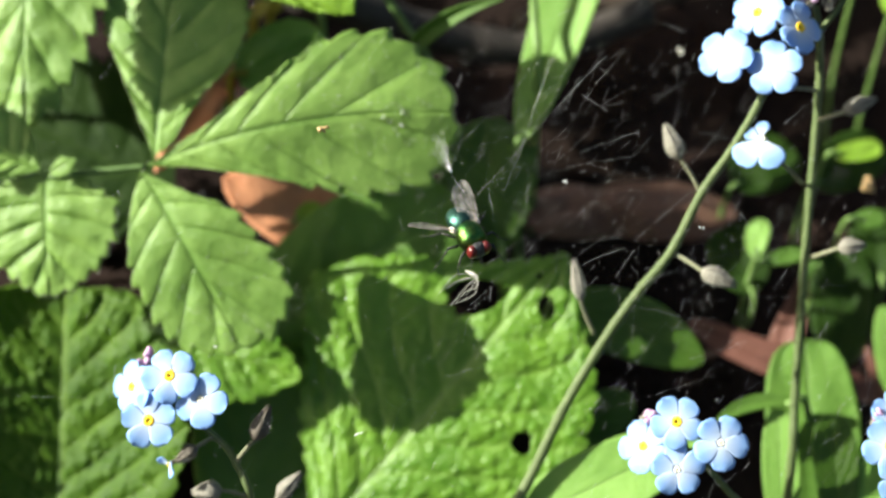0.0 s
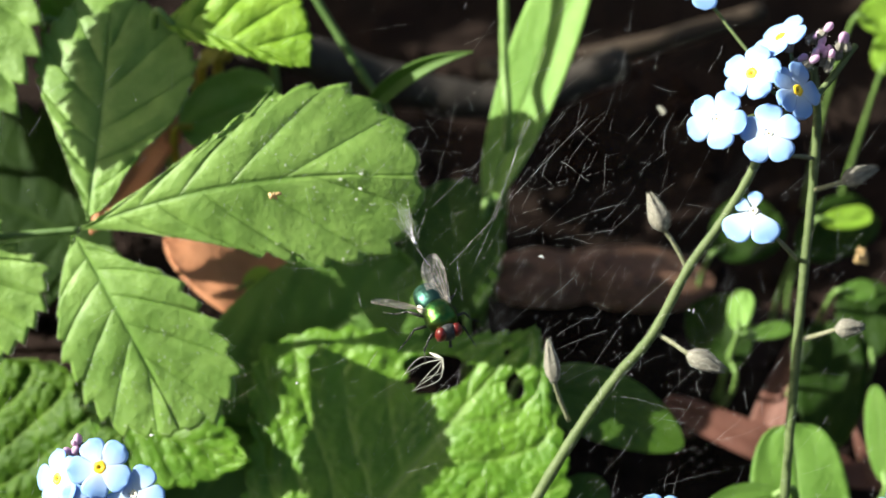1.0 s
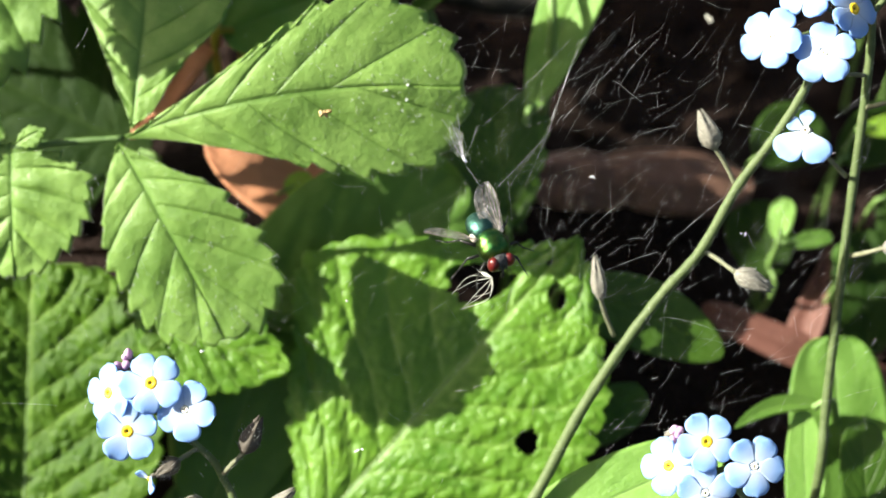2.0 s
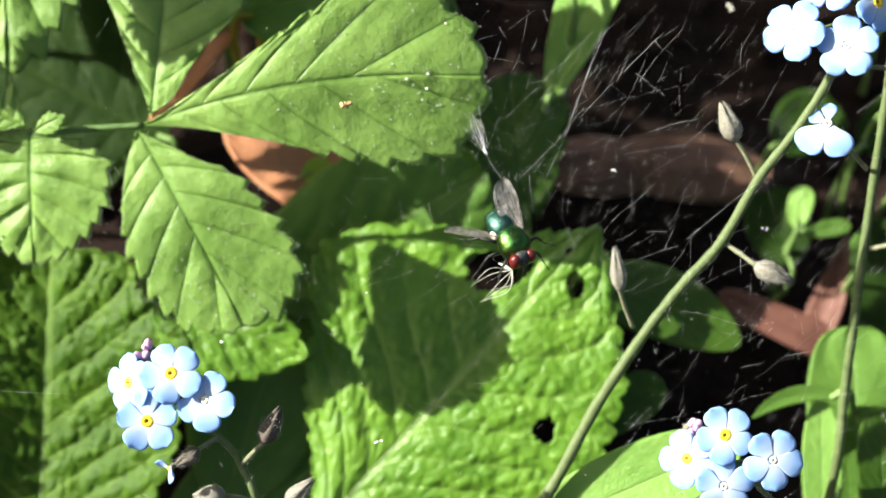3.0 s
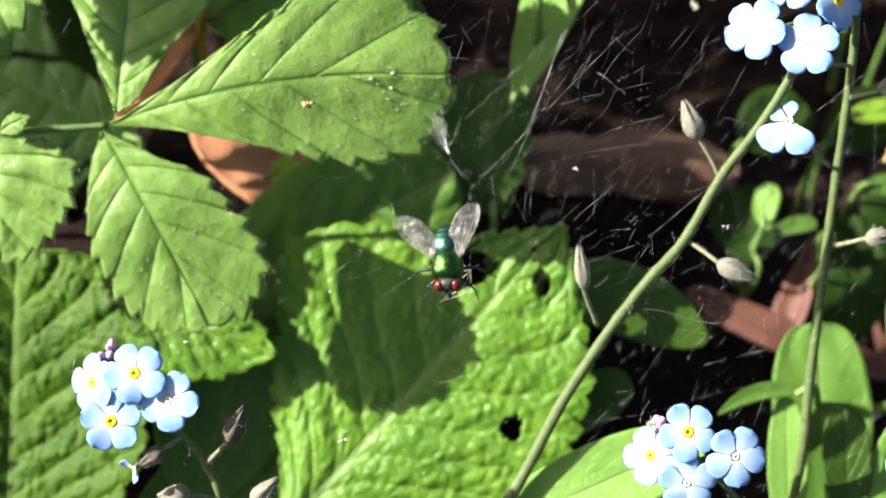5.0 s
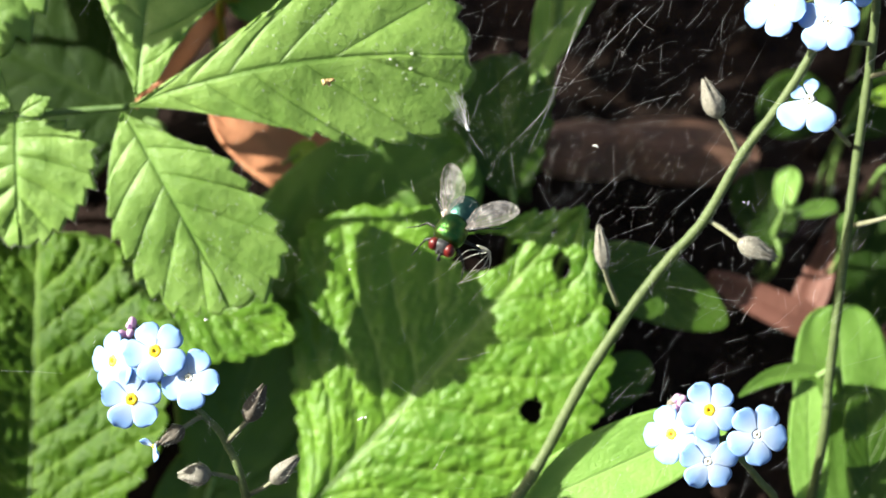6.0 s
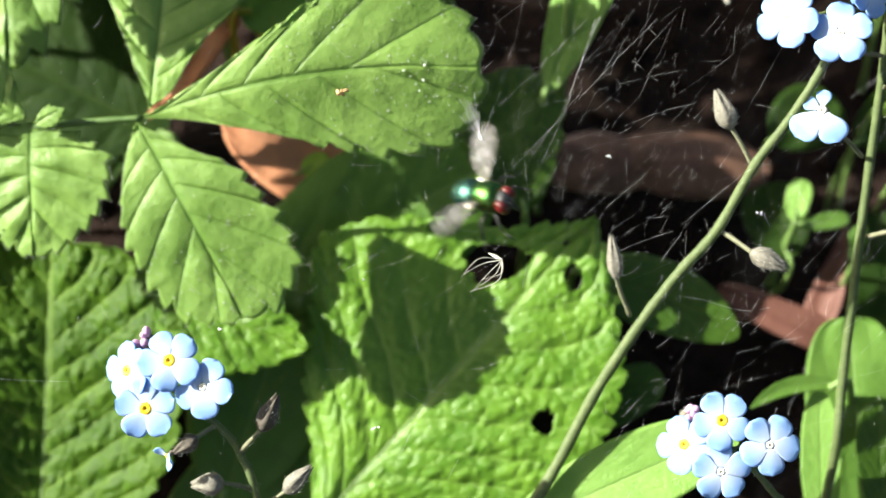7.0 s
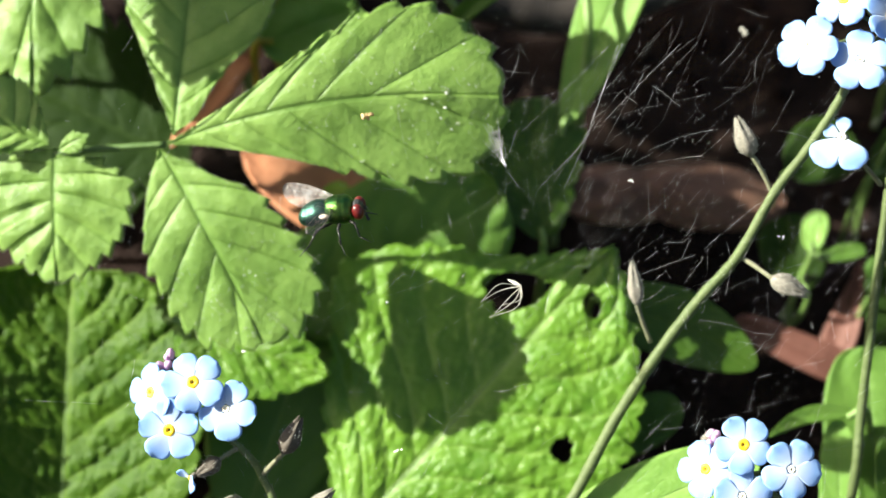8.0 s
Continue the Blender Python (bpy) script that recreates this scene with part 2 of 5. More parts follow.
def part(name, bm, material, parent=None, label="", smooth=True):
    """Links a bmesh, in world metres, as one mesh object under a thing or a part."""
    me = bpy.data.meshes.new(name)
    bm.to_mesh(me)
    bm.free()
    for p in me.polygons:
        p.use_smooth = smooth
    me.materials.append(material)
    ob = new(name, me)
    if parent is not None:
        ob.parent = parent
        if parent.parent is None:
            ob.matrix_parent_inverse = Matrix.Translation(-parent.location)
    if label:
        tagged(ob, label)
    return ob


def solid(ob, mm, offset=0.0):
    mod = ob.modifiers.new("thickness", "SOLIDIFY")
    mod.thickness = mm * 0.001
    mod.offset = offset
    return ob


def tube(bm, pts, radii, sides=8, cap=True):
    """A tapered round rod along points in metres; radii in metres."""
    pts = [Vector(p) for p in pts]
    rings, side = [], None
    for i, p in enumerate(pts):
        d = (pts[min(i + 1, len(pts) - 1)] - pts[max(i - 1, 0)]).normalized()
        if side is None:
            side = d.orthogonal().normalized()
        side = (side - d * side.dot(d)).normalized()
        up = d.cross(side)
        r = radii[i] if isinstance(radii, (list, tuple)) else radii
        rings.append([bm.verts.new(p + (side * math.cos(a) + up * math.sin(a)) * r)
                      for a in (2 * math.pi * k / sides for k in range(sides))])
    for a, b in zip(rings, rings[1:]):
        for k in range(sides):
            bm.faces.new((a[k], a[(k + 1) % sides], b[(k + 1) % sides], b[k]))
    if cap:
        bm.faces.new(rings[0][::-1])
        bm.faces.new(rings[-1])


def smooth_line(points, n=8):
    """A Catmull-Rom line through points."""
    pts = [Vector(p) for p in points]
    pts = [pts[0] * 2 - pts[1]] + pts + [pts[-1] * 2 - pts[-2]]
    out = []
    for i in range(1, len(pts) - 2):
        p0, p1, p2, p3 = pts[i - 1:i + 3]
        for k in range(n):
            t = k / n
            out.append(0.5 * (2 * p1 + (p2 - p0) * t + (2 * p0 - 5 * p1 + 4 * p2 - p3) * t * t + (3 * p1 - p0 - 3 * p2 + p3) * t ** 3))
    out.append(pts[-2])
    return out


def rod(name, points, r0, r1, material, parent, label="", sides=8, n=8):
    """A tapered stem through points of the view frame, radii in millimetres."""
    line = smooth_line([W(p) for p in points], n)
    bm = bmesh.new()
    radii = [0.001 * (r0 + (r1 - r0) * i / (len(line) - 1)) * (1 + 0.06 * math.sin(i * 1.7)) for i in range(len(line))]
    tube(bm, line, radii, sides)
    return part(name, bm, material, parent, label)


def ground_height(x, y):
    """Height of the soil in metres at a world place."""
    near = 1 / (1 + (math.hypot(x, y) / 0.35) ** 4)
    h = near * (0.006 * noise.noise(Vector((x * 18, y * 18, 0))) + 0.003 * noise.noise(Vector((x * 60, y * 60, 4))))
    h += near * 0.0012 * noise.noise(Vector((x * 190, y * 190, 9)))
    far = max(0.0, math.hypot(x, y) - 0.6)
    h += 0.03 * far * noise.noise(Vector((x * 0.7, y * 0.7, 2))) if far < 20 else 0
    return h + 0.030 * math.exp(-(((x + 0.045) / 0.05) ** 2 + ((y - 0.045) / 0.03) ** 2))


def soil_under(p, dx=0.0, dy=0.0):
    """The view-frame place on the soil below p, moved by dx, dy millimetres in the world."""
    w = W(p)
    x, y = w.x + dx * 0.001, w.y + dy * 0.001
    return tuple(BASE.inverted() @ Vector((x, y, ground_height(x, y) - 0.002)) * 1000)


def half_width(u, a, b):
    peak = a / (a + b)
    return (u / peak) ** a * ((1 - u) / (1 - peak)) ** b if 0 < u < 1 else 0.0


OUTER = []                                 # places on the outer half of the blade built last


def leaf_blade(name, base, tip, width, material, parent, normal=(0, 0, 1), shape=(0.8, 0.5), teeth=0, tooth=0.1, bend=0.0, droop=0.0,
               cup=0.0, ripple=0.0, pucker=0.0, lateral=6.0, slant=0.35, holes=(), seed=0, nu=64, nv=20, thick=0.25, label="", double=True, relief=0.012, fringe=0, midrib=0.0, midrib_mat=None, far_side=()):
    """One leaf blade from base to tip (view frame, mm). normal: the way its upper face looks. bend: sideways bow of the midrib,
    droop: bow along the normal, cup: lift of the margins, pucker: blistered relief between the veins. holes: (u, v, radius u, radius v). far_side: (along, factor) rows that widen or narrow one half."""
    B, T = Vector(base), Vector(tip)
    L = (T - B).length
    ax = (T - B).normalized()
    nz = Vector(normal).normalized()
    nz = (nz - ax * nz.dot(ax)).normalized()
    sd = nz.cross(ax)                      # towards +v
    if teeth:
        nu = max(nu, teeth * 9)
    hw = width / 2
    us = [0.5 * (s / nu) + 0.5 * (0.5 - 0.5 * math.cos(math.pi * s / nu)) for s in range(nu + 1)]
    edge = [(u * L, hw * half_width(u, *shape)) for u in us]
    arc = [0.0]
    for (x0, y0), (x1, y1) in zip(edge, edge[1:]):
        arc.append(arc[-1] + math.hypot(x1 - x0, y1 - y0))
    rnd = random.Random(seed * 77 + 5)
    jit = [[rnd.uniform(0.35, 1.5) for _ in range(60)] for _ in range(2)]
    cx = 0.5 * L
    bm = bmesh.new()
    uvl = bm.loops.layers.uv.new("UVMap")
    grid, uvs = [], {}
    for i, u in enumerate(us):
        row = []
        for j in range(nv + 1):
            v = -1 + 2 * j / nv
            x, y = u * L, v * edge[i][1]
            if far_side and v > 0:
                y *= np.interp(u, [q[0] for q in far_side], [q[1] for q in far_side])
            if teeth:
                which = 0 if v < 0 else 1
                f = arc[i] / arc[-1] * teeth * (1 + 0.06 * which) + 0.4 * which
                k = int(f)
                f -= k
                saw = (f / 0.72 if f < 0.72 else (1 - f) / 0.28)
                if double:
                    g = (f * 2.0) % 1.0
                    saw = 0.75 * saw + 0.25 * (g / 0.75 if g < 0.75 else (1 - g) / 0.25)
                grow = 1 + (tooth * (saw - 0.5) * jit[which][k % 60] + 0.28 * tooth * math.sin(f * 1.3 + k * 1.3 + seed)) * abs(v) ** 5 * min(1, u * 5)
                x, y = cx + (x - cx) * (1 + (grow - 1) * 0.8), y * grow
            z = droop * L * (4 * u * (1 - u) - 0.0) + cup * hw * (abs(v) ** 1.5) * (edge[i][1] / hw)
            y += bend * L * 4 * u * (1 - u)
            s = u * lateral - abs(v) * lateral * slant + (0.45 if v > 0 else 0.0) + 0.175
            if pucker:
                q = Vector((x * 0.11 + seed, y * 0.11, seed * 1.3))
                strip = abs(math.cos(math.pi * (s + 0.22 * noise.noise(q)))) ** 0.7
                warp = noise.noise_vector(q * 2.2) * 0.7
                d = noise.voronoi(Vector((x / 3.0 - abs(y) / 4.5 + seed * 3, y / 2.3, 0)) + warp)[0]
                cell = 0.75 * strip + 0.62 * min(1.0, (d[1] - d[0]) * 1.7) ** 0.8 + 0.5 * noise.noise(q * 1.4) + 0.22 * noise.noise(q * 9.0)
                z += pucker * cell * min(1, 4 * (1 - abs(v)) + 0.35) * min(1, abs(v) * 6 + 0.15) * min(1, 0.1 + u * 3)
            else:
                q = Vector((x * 0.2 + seed, y * 0.2, 1.7))
                z += relief * hw * (abs(math.cos(math.pi * (s + 0.12 * noise.noise(q)))) ** 0.6 - 0.6) * min(1, abs(v) * 4) * half_width(u, *shape) ** 1.5
                z += relief * hw * 0.35 * noise.noise(q * 3.0)
                z -= 0.02 * hw * max(0, 1 - abs(v) * 12)
            z += ripple * noise.noise(Vector((u * 3.1 + seed, v * 1.7, seed * 3.1))) * hw
            row.append(bm.verts.new(B + ax * x + sd * y + nz * z))
            uvs[row[-1]] = (u, v * 0.5 + 0.5)
        grid.append(row)
    for i in range(nu):
        for j in range(nv):
            u, v = (us[i] + us[i + 1]) / 2, -1 + 2 * (j + 0.5) / nv
            if any(((u - a) / ra) ** 2 + ((v - b) / rb) ** 2 < 1 + 0.25 * math.sin(5 * math.atan2(v - b, u - a) + seed + a * 9) for a, b, ra, rb in holes):
                continue
            f = bm.faces.new((grid[i][j], grid[i + 1][j], grid[i + 1][j + 1], grid[i][j + 1]))
            for lo in f.loops:
                lo[uvl].uv = uvs[lo.vert]
    OUTER[:] = [W(g[j].co + nz * 0.15) for i, g in enumerate(grid[:-3]) if us[i] > 0.62 for j in range(1, nv)]
    rib = [W(g[nv // 2].co) for g in grid[1:-1:2] if g[nv // 2].link_faces]
    rim = [(g[k].co.copy(), (g[k].co - g[k + (1 if k == 0 else -1)].co).normalized()) for g in grid[4:-2] for k in (0, -1)] if fringe else []
    bmesh.ops.delete(bm, geom=[v for v in bm.verts if not v.link_faces], context="VERTS")
    bmesh.ops.remove_doubles(bm, verts=bm.verts, dist=0.004)
    for v in bm.verts:
        v.co = W(v.co)
    ob = solid(part(name, bm, material, parent, label), thick)
    if midrib:
        rb = bmesh.new()
        tube(rb, rib, [0.001 * midrib * (1 - 0.75 * k / len(rib)) for k in range(len(rib))], 6)
        part("midrib", rb, midrib_mat or material, ob)
    if rim:
        hb = bmesh.new()
        for _ in range(fringe):
            p, o = rnd.choice(rim)
            p = p + ax * rnd.uniform(-0.3, 0.3)
            o = (o + Vector((rnd.gauss(0, 0.5), rnd.gauss(0, 0.5), rnd.gauss(0, 0.4)))).normalized()
            tube(hb, [W(p), W(p + o * rnd.uniform(0.25, 0.6))], [0.000014, 0.000004], 3, False)
        tagged(part("hairs", hb, HAIR, ob, "fine pale hairs on the margin"), kind="stuff")
    return ob


def toothed_blade(name, base, tip, plus, minus, material, parent, normal=(0, 0, 1), veins=6, sub=3, tooth=0.05, bend=0.05, droop=0.0,
                  cup=0.0, ripple=0.06, relief=0.5, start=0.2, seed=0, thick=0.25, fringe=0, nv=16, lean=1.35):
    """A toothed leaflet whose rows run along its side veins. plus, minus: the margin on either side of the axis as (along, out) shares
    of the length; each vein ends in a large tooth with smaller ones between. tooth: share of the length."""
    B, T = Vector(base), Vector(tip)
    L = (T - B).length
    ax = (T - B).normalized()
    nz = Vector(normal).normalized()
    nz = (nz - ax * nz.dot(ax)).normalized()
    sd = nz.cross(ax)
    rnd = random.Random(seed * 31 + 7)
    rows = veins * sub * 8
    bm = bmesh.new()
    uvl = bm.loops.layers.uv.new("UVMap")
    rim, OUTER[:] = [], []

    def height(x, y, v, phase):
        u = min(1, max(0, x / L))
        z = droop * L * 4 * u * (1 - u) + cup * abs(y - bend * L * 4 * u * (1 - u))
        q = Vector((x * 0.16 + seed, y * 0.16, seed * 1.9))
        quilt = abs(math.cos(math.pi * (phase + 0.05 * noise.noise(q * 3)))) ** 0.55 - 0.6
        z += relief * quilt * min(1, v * 3.5) * (1 - 0.55 * v) * min(1, u * 4)
        z += relief * (0.40 * noise.noise(q * 2.1) + 0.16 * noise.noise(q * 6.0)) * min(1, v * 3)
        z += ripple * 0.25 * L * noise.noise(Vector((u * 2.4 + seed, y / L * 3.0, seed * 2.3)))
        return z - 0.28 * max(0, 1 - v * 9) * min(1, u * 6)

    middle = []
    for i in range(rows + 1):
        u0 = 0.78 * (i / rows) ** lean
        x, y = u0 * L, bend * L * 4 * u0 * (1 - u0)
        middle.append(bm.verts.new(B + ax * x + sd * y + nz * height(x, y, 0.0, 0.0)))
    for sign, profile in ((1, plus), (-1, minus)):
        line = smooth_line([Vector((0, 0, 0))] + [Vector((a, b, 0)) for a, b in profile] + [Vector((1, 0, 0))], 10)
        arc = [0.0]
        for a, b in zip(line, line[1:]):
            arc.append(arc[-1] + (b - a).length)
        big = [rnd.uniform(0.75, 1.3) for _ in range(veins * sub + 2)]
        grid, uvs = [], {}
        for i in range(rows + 1):
            r = i / rows
            s = r * arc[-1]
            e = Vector((np.interp(s, arc, [p.x for p in line]), np.interp(s, arc, [p.y for p in line])))
            e2 = Vector((np.interp(s + 0.02, arc, [p.x for p in line]), np.interp(s + 0.02, arc, [p.y for p in line])))
            e1 = Vector((np.interp(s - 0.02, arc, [p.x for p in line]), np.interp(s - 0.02, arc, [p.y for p in line])))
            run = (e2 - e1).normalized() if (e2 - e1).length > 1e-6 else Vector((1, 0))
            out = Vector((-run.y, run.x))
            phase = r * veins + (0.45 if sign > 0 else 0.0)
            f = (phase - 0.5) * sub + 0.25
            k, f = int(math.floor(f)), f - math.floor(f)
            saw = (f / 0.80) ** 0.75 if f < 0.80 else (1 - f) / 0.20
            size = tooth * big[k % len(big)] * (1.25 if k % sub == 0 else 0.7) * min(1, max(0, (r - start) / 0.16)) * min(1, (1 - r) * 12)
            e = e + (out * 0.95 + run * 0.30) * (saw - 0.35) * size
            m = middle[i].co - B
            mx, my = m.dot(ax), m.dot(sd)
            row = [middle[i]]
            for j in range(1, nv + 1):
                v = j / nv
                x = mx + (e.x * L - mx) * v - 0.035 * L * 4 * v * (1 - v) * min(1, r * 2) * (1 - r)
                y = my + (sign * e.y * L - my) * v
                row.append(bm.verts.new(B + ax * x + sd * y + nz * height(x, y, v, phase)))
                uvs[row[-1]] = (r, 0.5 + sign * 0.5 * v)
            uvs[middle[i]] = (r, 0.5)
            grid.append(row)
            if i > 6:
                rim.append((row[-1].co.copy(), (row[-1].co - row[-2].co).normalized()))
            if r > 0.55:
                OUTER.extend(W(p.co + nz * 0.18) for p in row[3:-1])
        for i in range(rows):
            for j in range(nv):
                c = (grid[i][j], grid[i + 1][j], grid[i + 1][j + 1], grid[i][j + 1])
                f = bm.faces.new(c if sign > 0 else c[::-1])
                for lo in f.loops:
                    lo[uvl].uv = uvs[lo.vert]
    bmesh.ops.remove_doubles(bm, verts=bm.verts, dist=0.003)
    for p in bm.verts:
        p.co = W(p.co)
    ob = solid(part(name, bm, material, parent), thick, -1.0)
    if fringe:
        hb = bmesh.new()
        for _ in range(fringe):
            p, o = rnd.choice(rim)
            o = (o + Vector((rnd.gauss(0, 0.5), rnd.gauss(0, 0.5), rnd.gauss(0, 0.4)))).normalized()
            tube(hb, [W(p), W(p + o * rnd.uniform(0.25, 0.6))], [0.000014, 0.000004], 3, False)
        tagged(part("hairs", hb, HAIR, ob, "fine pale hairs on the margin"), kind="stuff")
    return ob


def hairs_along(bm, line, radius, count, length, rnd, lean=0.5):
    """Fine hairs standing on a stem; everything in metres."""
    for _ in range(count):
        i = rnd.randrange(len(line) - 1)
        p = line[i].lerp(line[i + 1], rnd.random())
        d = (line[i + 1] - line[i]).normalized()
        o = d.orthogonal().normalized()
        o = Matrix.Rotation(rnd.uniform(0, 6.283), 3, d) @ o
        r = radius(i) if callable(radius) else radius
        a = p + o * r * 0.9
        tube(bm, [a, a + (o + d * rnd.uniform(-0.2, lean)).normalized() * length * rnd.uniform(0.5, 1.1)], [0.000016, 0.000004], 3, False)


def flower(parent, centre, r, normal=(0, 0, 1), roll=0.0, petals=5, gaps=(), seed=0, worn=False, tube_to=None, short=(), eye=None):
    """A forget-me-not flower: round petals about a raised yellow ring with a dark throat."""
    rnd = random.Random(seed)
    C = W(centre)
    z = way(normal)
    x = (way((1, 0, 0)) - z * way((1, 0, 0)).dot(z)).normalized()
    y = z.cross(x)
    R = r * 0.00093
    bm = bmesh.new()
    # ring and throat
    prof = [(0.035, -0.03), (0.05, 0.02), (0.09, 0.05), (0.15, 0.055), (0.20, 0.035), (0.235, -0.01)]
    rings = []
    for k, (a, h) in enumerate(prof):
        rings.append([bm.verts.new(C + (x * math.cos(t) + y * math.sin(t)) * R * a * (0.95 if eye is None else 0.6) * (1 + 0.05 * math.cos(5 * t)) + z * R * h)
                      for t in (2 * math.pi * i / 20 for i in range(20))])
    for a, b in zip(rings, rings[1:]):
        for i in range(20):
            bm.faces.new((a[i], b[i], b[(i + 1) % 20], a[(i + 1) % 20]))
    head = part("flower", bm, eye or YELLOW, parent, "sky-blue flower with a pale eye" if eye else "sky-blue flower with a yellow eye")
    bm = bmesh.new()
    tube(bm, [C + z * R * 0.012, C - z * R * 0.06, C - z * R * 0.55], [R * 0.035, R * 0.045, R * 0.07], 10)
    part("throat", bm, THROAT, head, "dark throat")
    for k in range(petals):
        if k in gaps:
            continue
        a = radians(roll + 72 * k + rnd.uniform(-3, 3))
        ca, sa = math.cos(a), math.sin(a)
        out, side = x * ca + y * sa, y * ca - x * sa
        lift, twist, size = rnd.uniform(-0.10, 0.06), rnd.uniform(-0.07, 0.07), rnd.uniform(0.95, 1.05) * (0.5 if k in short else 1)
        bm = bmesh.new()
        uvl = bm.loops.layers.uv.new("UVMap")
        nu, nv = 12, 10
        grid = []
        for i in range(nu + 1):
            u = i / nu
            hw = 0.13 + 0.30 * math.sin(min(1, u / 0.64) * math.pi / 2) ** 1.4 if u < 0.64 else 0.43 * math.sqrt(max(0, 1 - ((u - 0.64) / 0.36) ** 2))
            row = []
            for j in range(nv + 1):
                v = -1 + 2 * j / nv
                rad = 0.13 + 0.87 * u * size
                h = lift * u * u + twist * v * u - 0.05 * abs(v) ** 2 * u + 0.02 * math.sin(3 * v + seed) * u + k * 0.004
                if worn:
                    h += 0.5 * u * u
                row.append((bm.verts.new(C + out * R * rad + side * R * hw * v * size + z * R * h), (u, v * 0.5 + 0.5)))
            grid.append(row)
        for i in range(nu):
            for j in range(nv):
                q = (grid[i][j], grid[i + 1][j], grid[i + 1][j + 1], grid[i][j + 1])
                f = bm.faces.new([w[0] for w in q])
                for lo, w in zip(f.loops, q):
                    lo[uvl].uv = w[1]
        bmesh.ops.remove_doubles(bm, verts=bm.verts, dist=1e-6)
        solid(part("petal", bm, PETAL, head), 0.12)
    # calyx behind the petals
    bm = bmesh.new()
    tube(bm, [C - z * R * 0.12, C - z * R * 0.3, C - z * R * 0.55, C - z * R * 0.7], [R * 0.17, R * 0.22, R * 0.18, R * 0.05], 10)
    part("calyx", bm, BUD, head, "green calyx")
    if tube_to is not None:
        e = W(tube_to)
        s = C - z * R * 0.65
        bm = bmesh.new()
        tube(bm, smooth_line([s, s.lerp(e, 0.5) - z * R * 0.15, e], 6), 0.00028, 7)
        part("flower_stalk", bm, STEM, head)
    return head


def bud(parent, foot, tip, width, material=BUD, seed=0, name="bud", hair=90, label=""):
    """A ribbed, hairy calyx with pointed sepals, from foot to tip in the view frame."""
    a, b = W(foot), W(tip)
    d = (b - a).normalized()
    L = (b - a).length
    o = d.orthogonal().normalized()
    p = d.cross(o)
    bm = bmesh.new()
    rings = []
    prof = [(0, 0.30), (0.08, 0.62), (0.22, 0.92), (0.38, 1.0), (0.55, 0.92), (0.72, 0.70), (0.86, 0.46), (1.0, 0.20)]
    n = 20
    for u, w in prof:
        ring = []
        for i in range(n):
            t = 2 * math.pi * i / n
            ridge = 1 + 0.14 * math.cos(5 * t) * min(1, u * 2)
            ext = 0.14 * L * (math.cos(5 * t) + 0.3) * max(0, u - 0.6) / 0.4
            ring.append(bm.verts.new(a + d * (u * L * 0.9 + ext) + (o * math.cos(t) + p * math.sin(t)) * width * 0.0005 * w * ridge))
        rings.append(ring)
    for r0, r1 in zip(rings, rings[1:]):
        for i in range(n):
            bm.faces.new((r0[i], r0[(i + 1) % n], r1[(i + 1) % n], r1[i]))
    bm.faces.new(rings[0][::-1])
    bm.faces.new(rings[-1])
    ob = part(name, bm, material, parent, label)
    rnd = random.Random(seed + 40)
    bm = bmesh.new()
    for _ in range(hair):
        u = rnd.random()
        w = np.interp(u, [q[0] for q in prof], [q[1] for q in prof])
        t = rnd.uniform(0, 6.283)
        r = o * math.cos(t) + p * math.sin(t)
        s = a + d * (u * L * 0.9) + r * width * 0.0005 * w
        tube(bm, [s, s + (r * 0.7 + d * rnd.uniform(0.3, 1.2)).normalized() * rnd.uniform(0.0003, 0.0009)], [0.000020, 0.000006], 3, False)
    part("hairs", bm, HAIR, ob, "silvery hairs")
    return ob


# ---- ground ----
def build_ground():
    bm = bmesh.new()
    n = 130
    g = [math.copysign((abs(k) / n) * 0.22 + 60.0 * (abs(k) / n) ** 9, k) for k in range(-n, n + 1)]
    cx, cy = 0.01, 0.03
    rows = [[bm.verts.new((x + cx, y + cy, ground_height(x + cx, y + cy))) for x in g] for y in g]
    for a, b in zip(rows, rows[1:]):
        for i in range(len(g) - 1):
            bm.faces.new((a[i], a[i + 1], b[i + 1], b[i]))
    return tagged(part("ground", bm, SOIL), "dark crumbly garden soil under the plants", "ground", kind="structure")


build_ground()


def build_crumbs():
    rnd = random.Random(3)
    bm = bmesh.new()
    for _ in range(900):
        x, y = rnd.uniform(-0.09, 0.13), rnd.uniform(-0.06, 0.14)
        r = 0.0006 + 0.0022 * rnd.random() ** 3
        m = Matrix.Translation((x, y, ground_height(x, y) + r * 0.3)) @ Euler((rnd.random() * 6, rnd.random() * 6, 0)).to_matrix().to_4x4()
        made = bmesh.ops.create_icosphere(bm, subdivisions=1, radius=r, matrix=m)
        for v in made["verts"]:
            v.co += Vector((rnd.uniform(-1, 1), rnd.uniform(-1, 1), rnd.uniform(-1, 1))) * r * 0.25
    tagged(part("soil_crumbs", bm, SOIL, smooth=False), "small dark crumbs of soil on the ground", "soil", kind="stuff")


build_crumbs()


def dead_leaf(base, tip, width, material, label, shape=(0.7, 0.6), normal=(0, 0.5, 1), curl=0.15, seed=0, teeth=0, tooth=0.15, droop=0.06, group="fallen leaves", ripple=0.25, bend=0.0):
    ob = leaf_blade("dead_leaf", base, tip, width, material, None, normal, shape, teeth=teeth, tooth=tooth, droop=droop, cup=curl, bend=bend, ripple=ripple, seed=seed, nu=40, nv=16, thick=0.4, double=False, relief=0.0, midrib=0.35)
    return tagged(ob, label, "dead leaf", group)


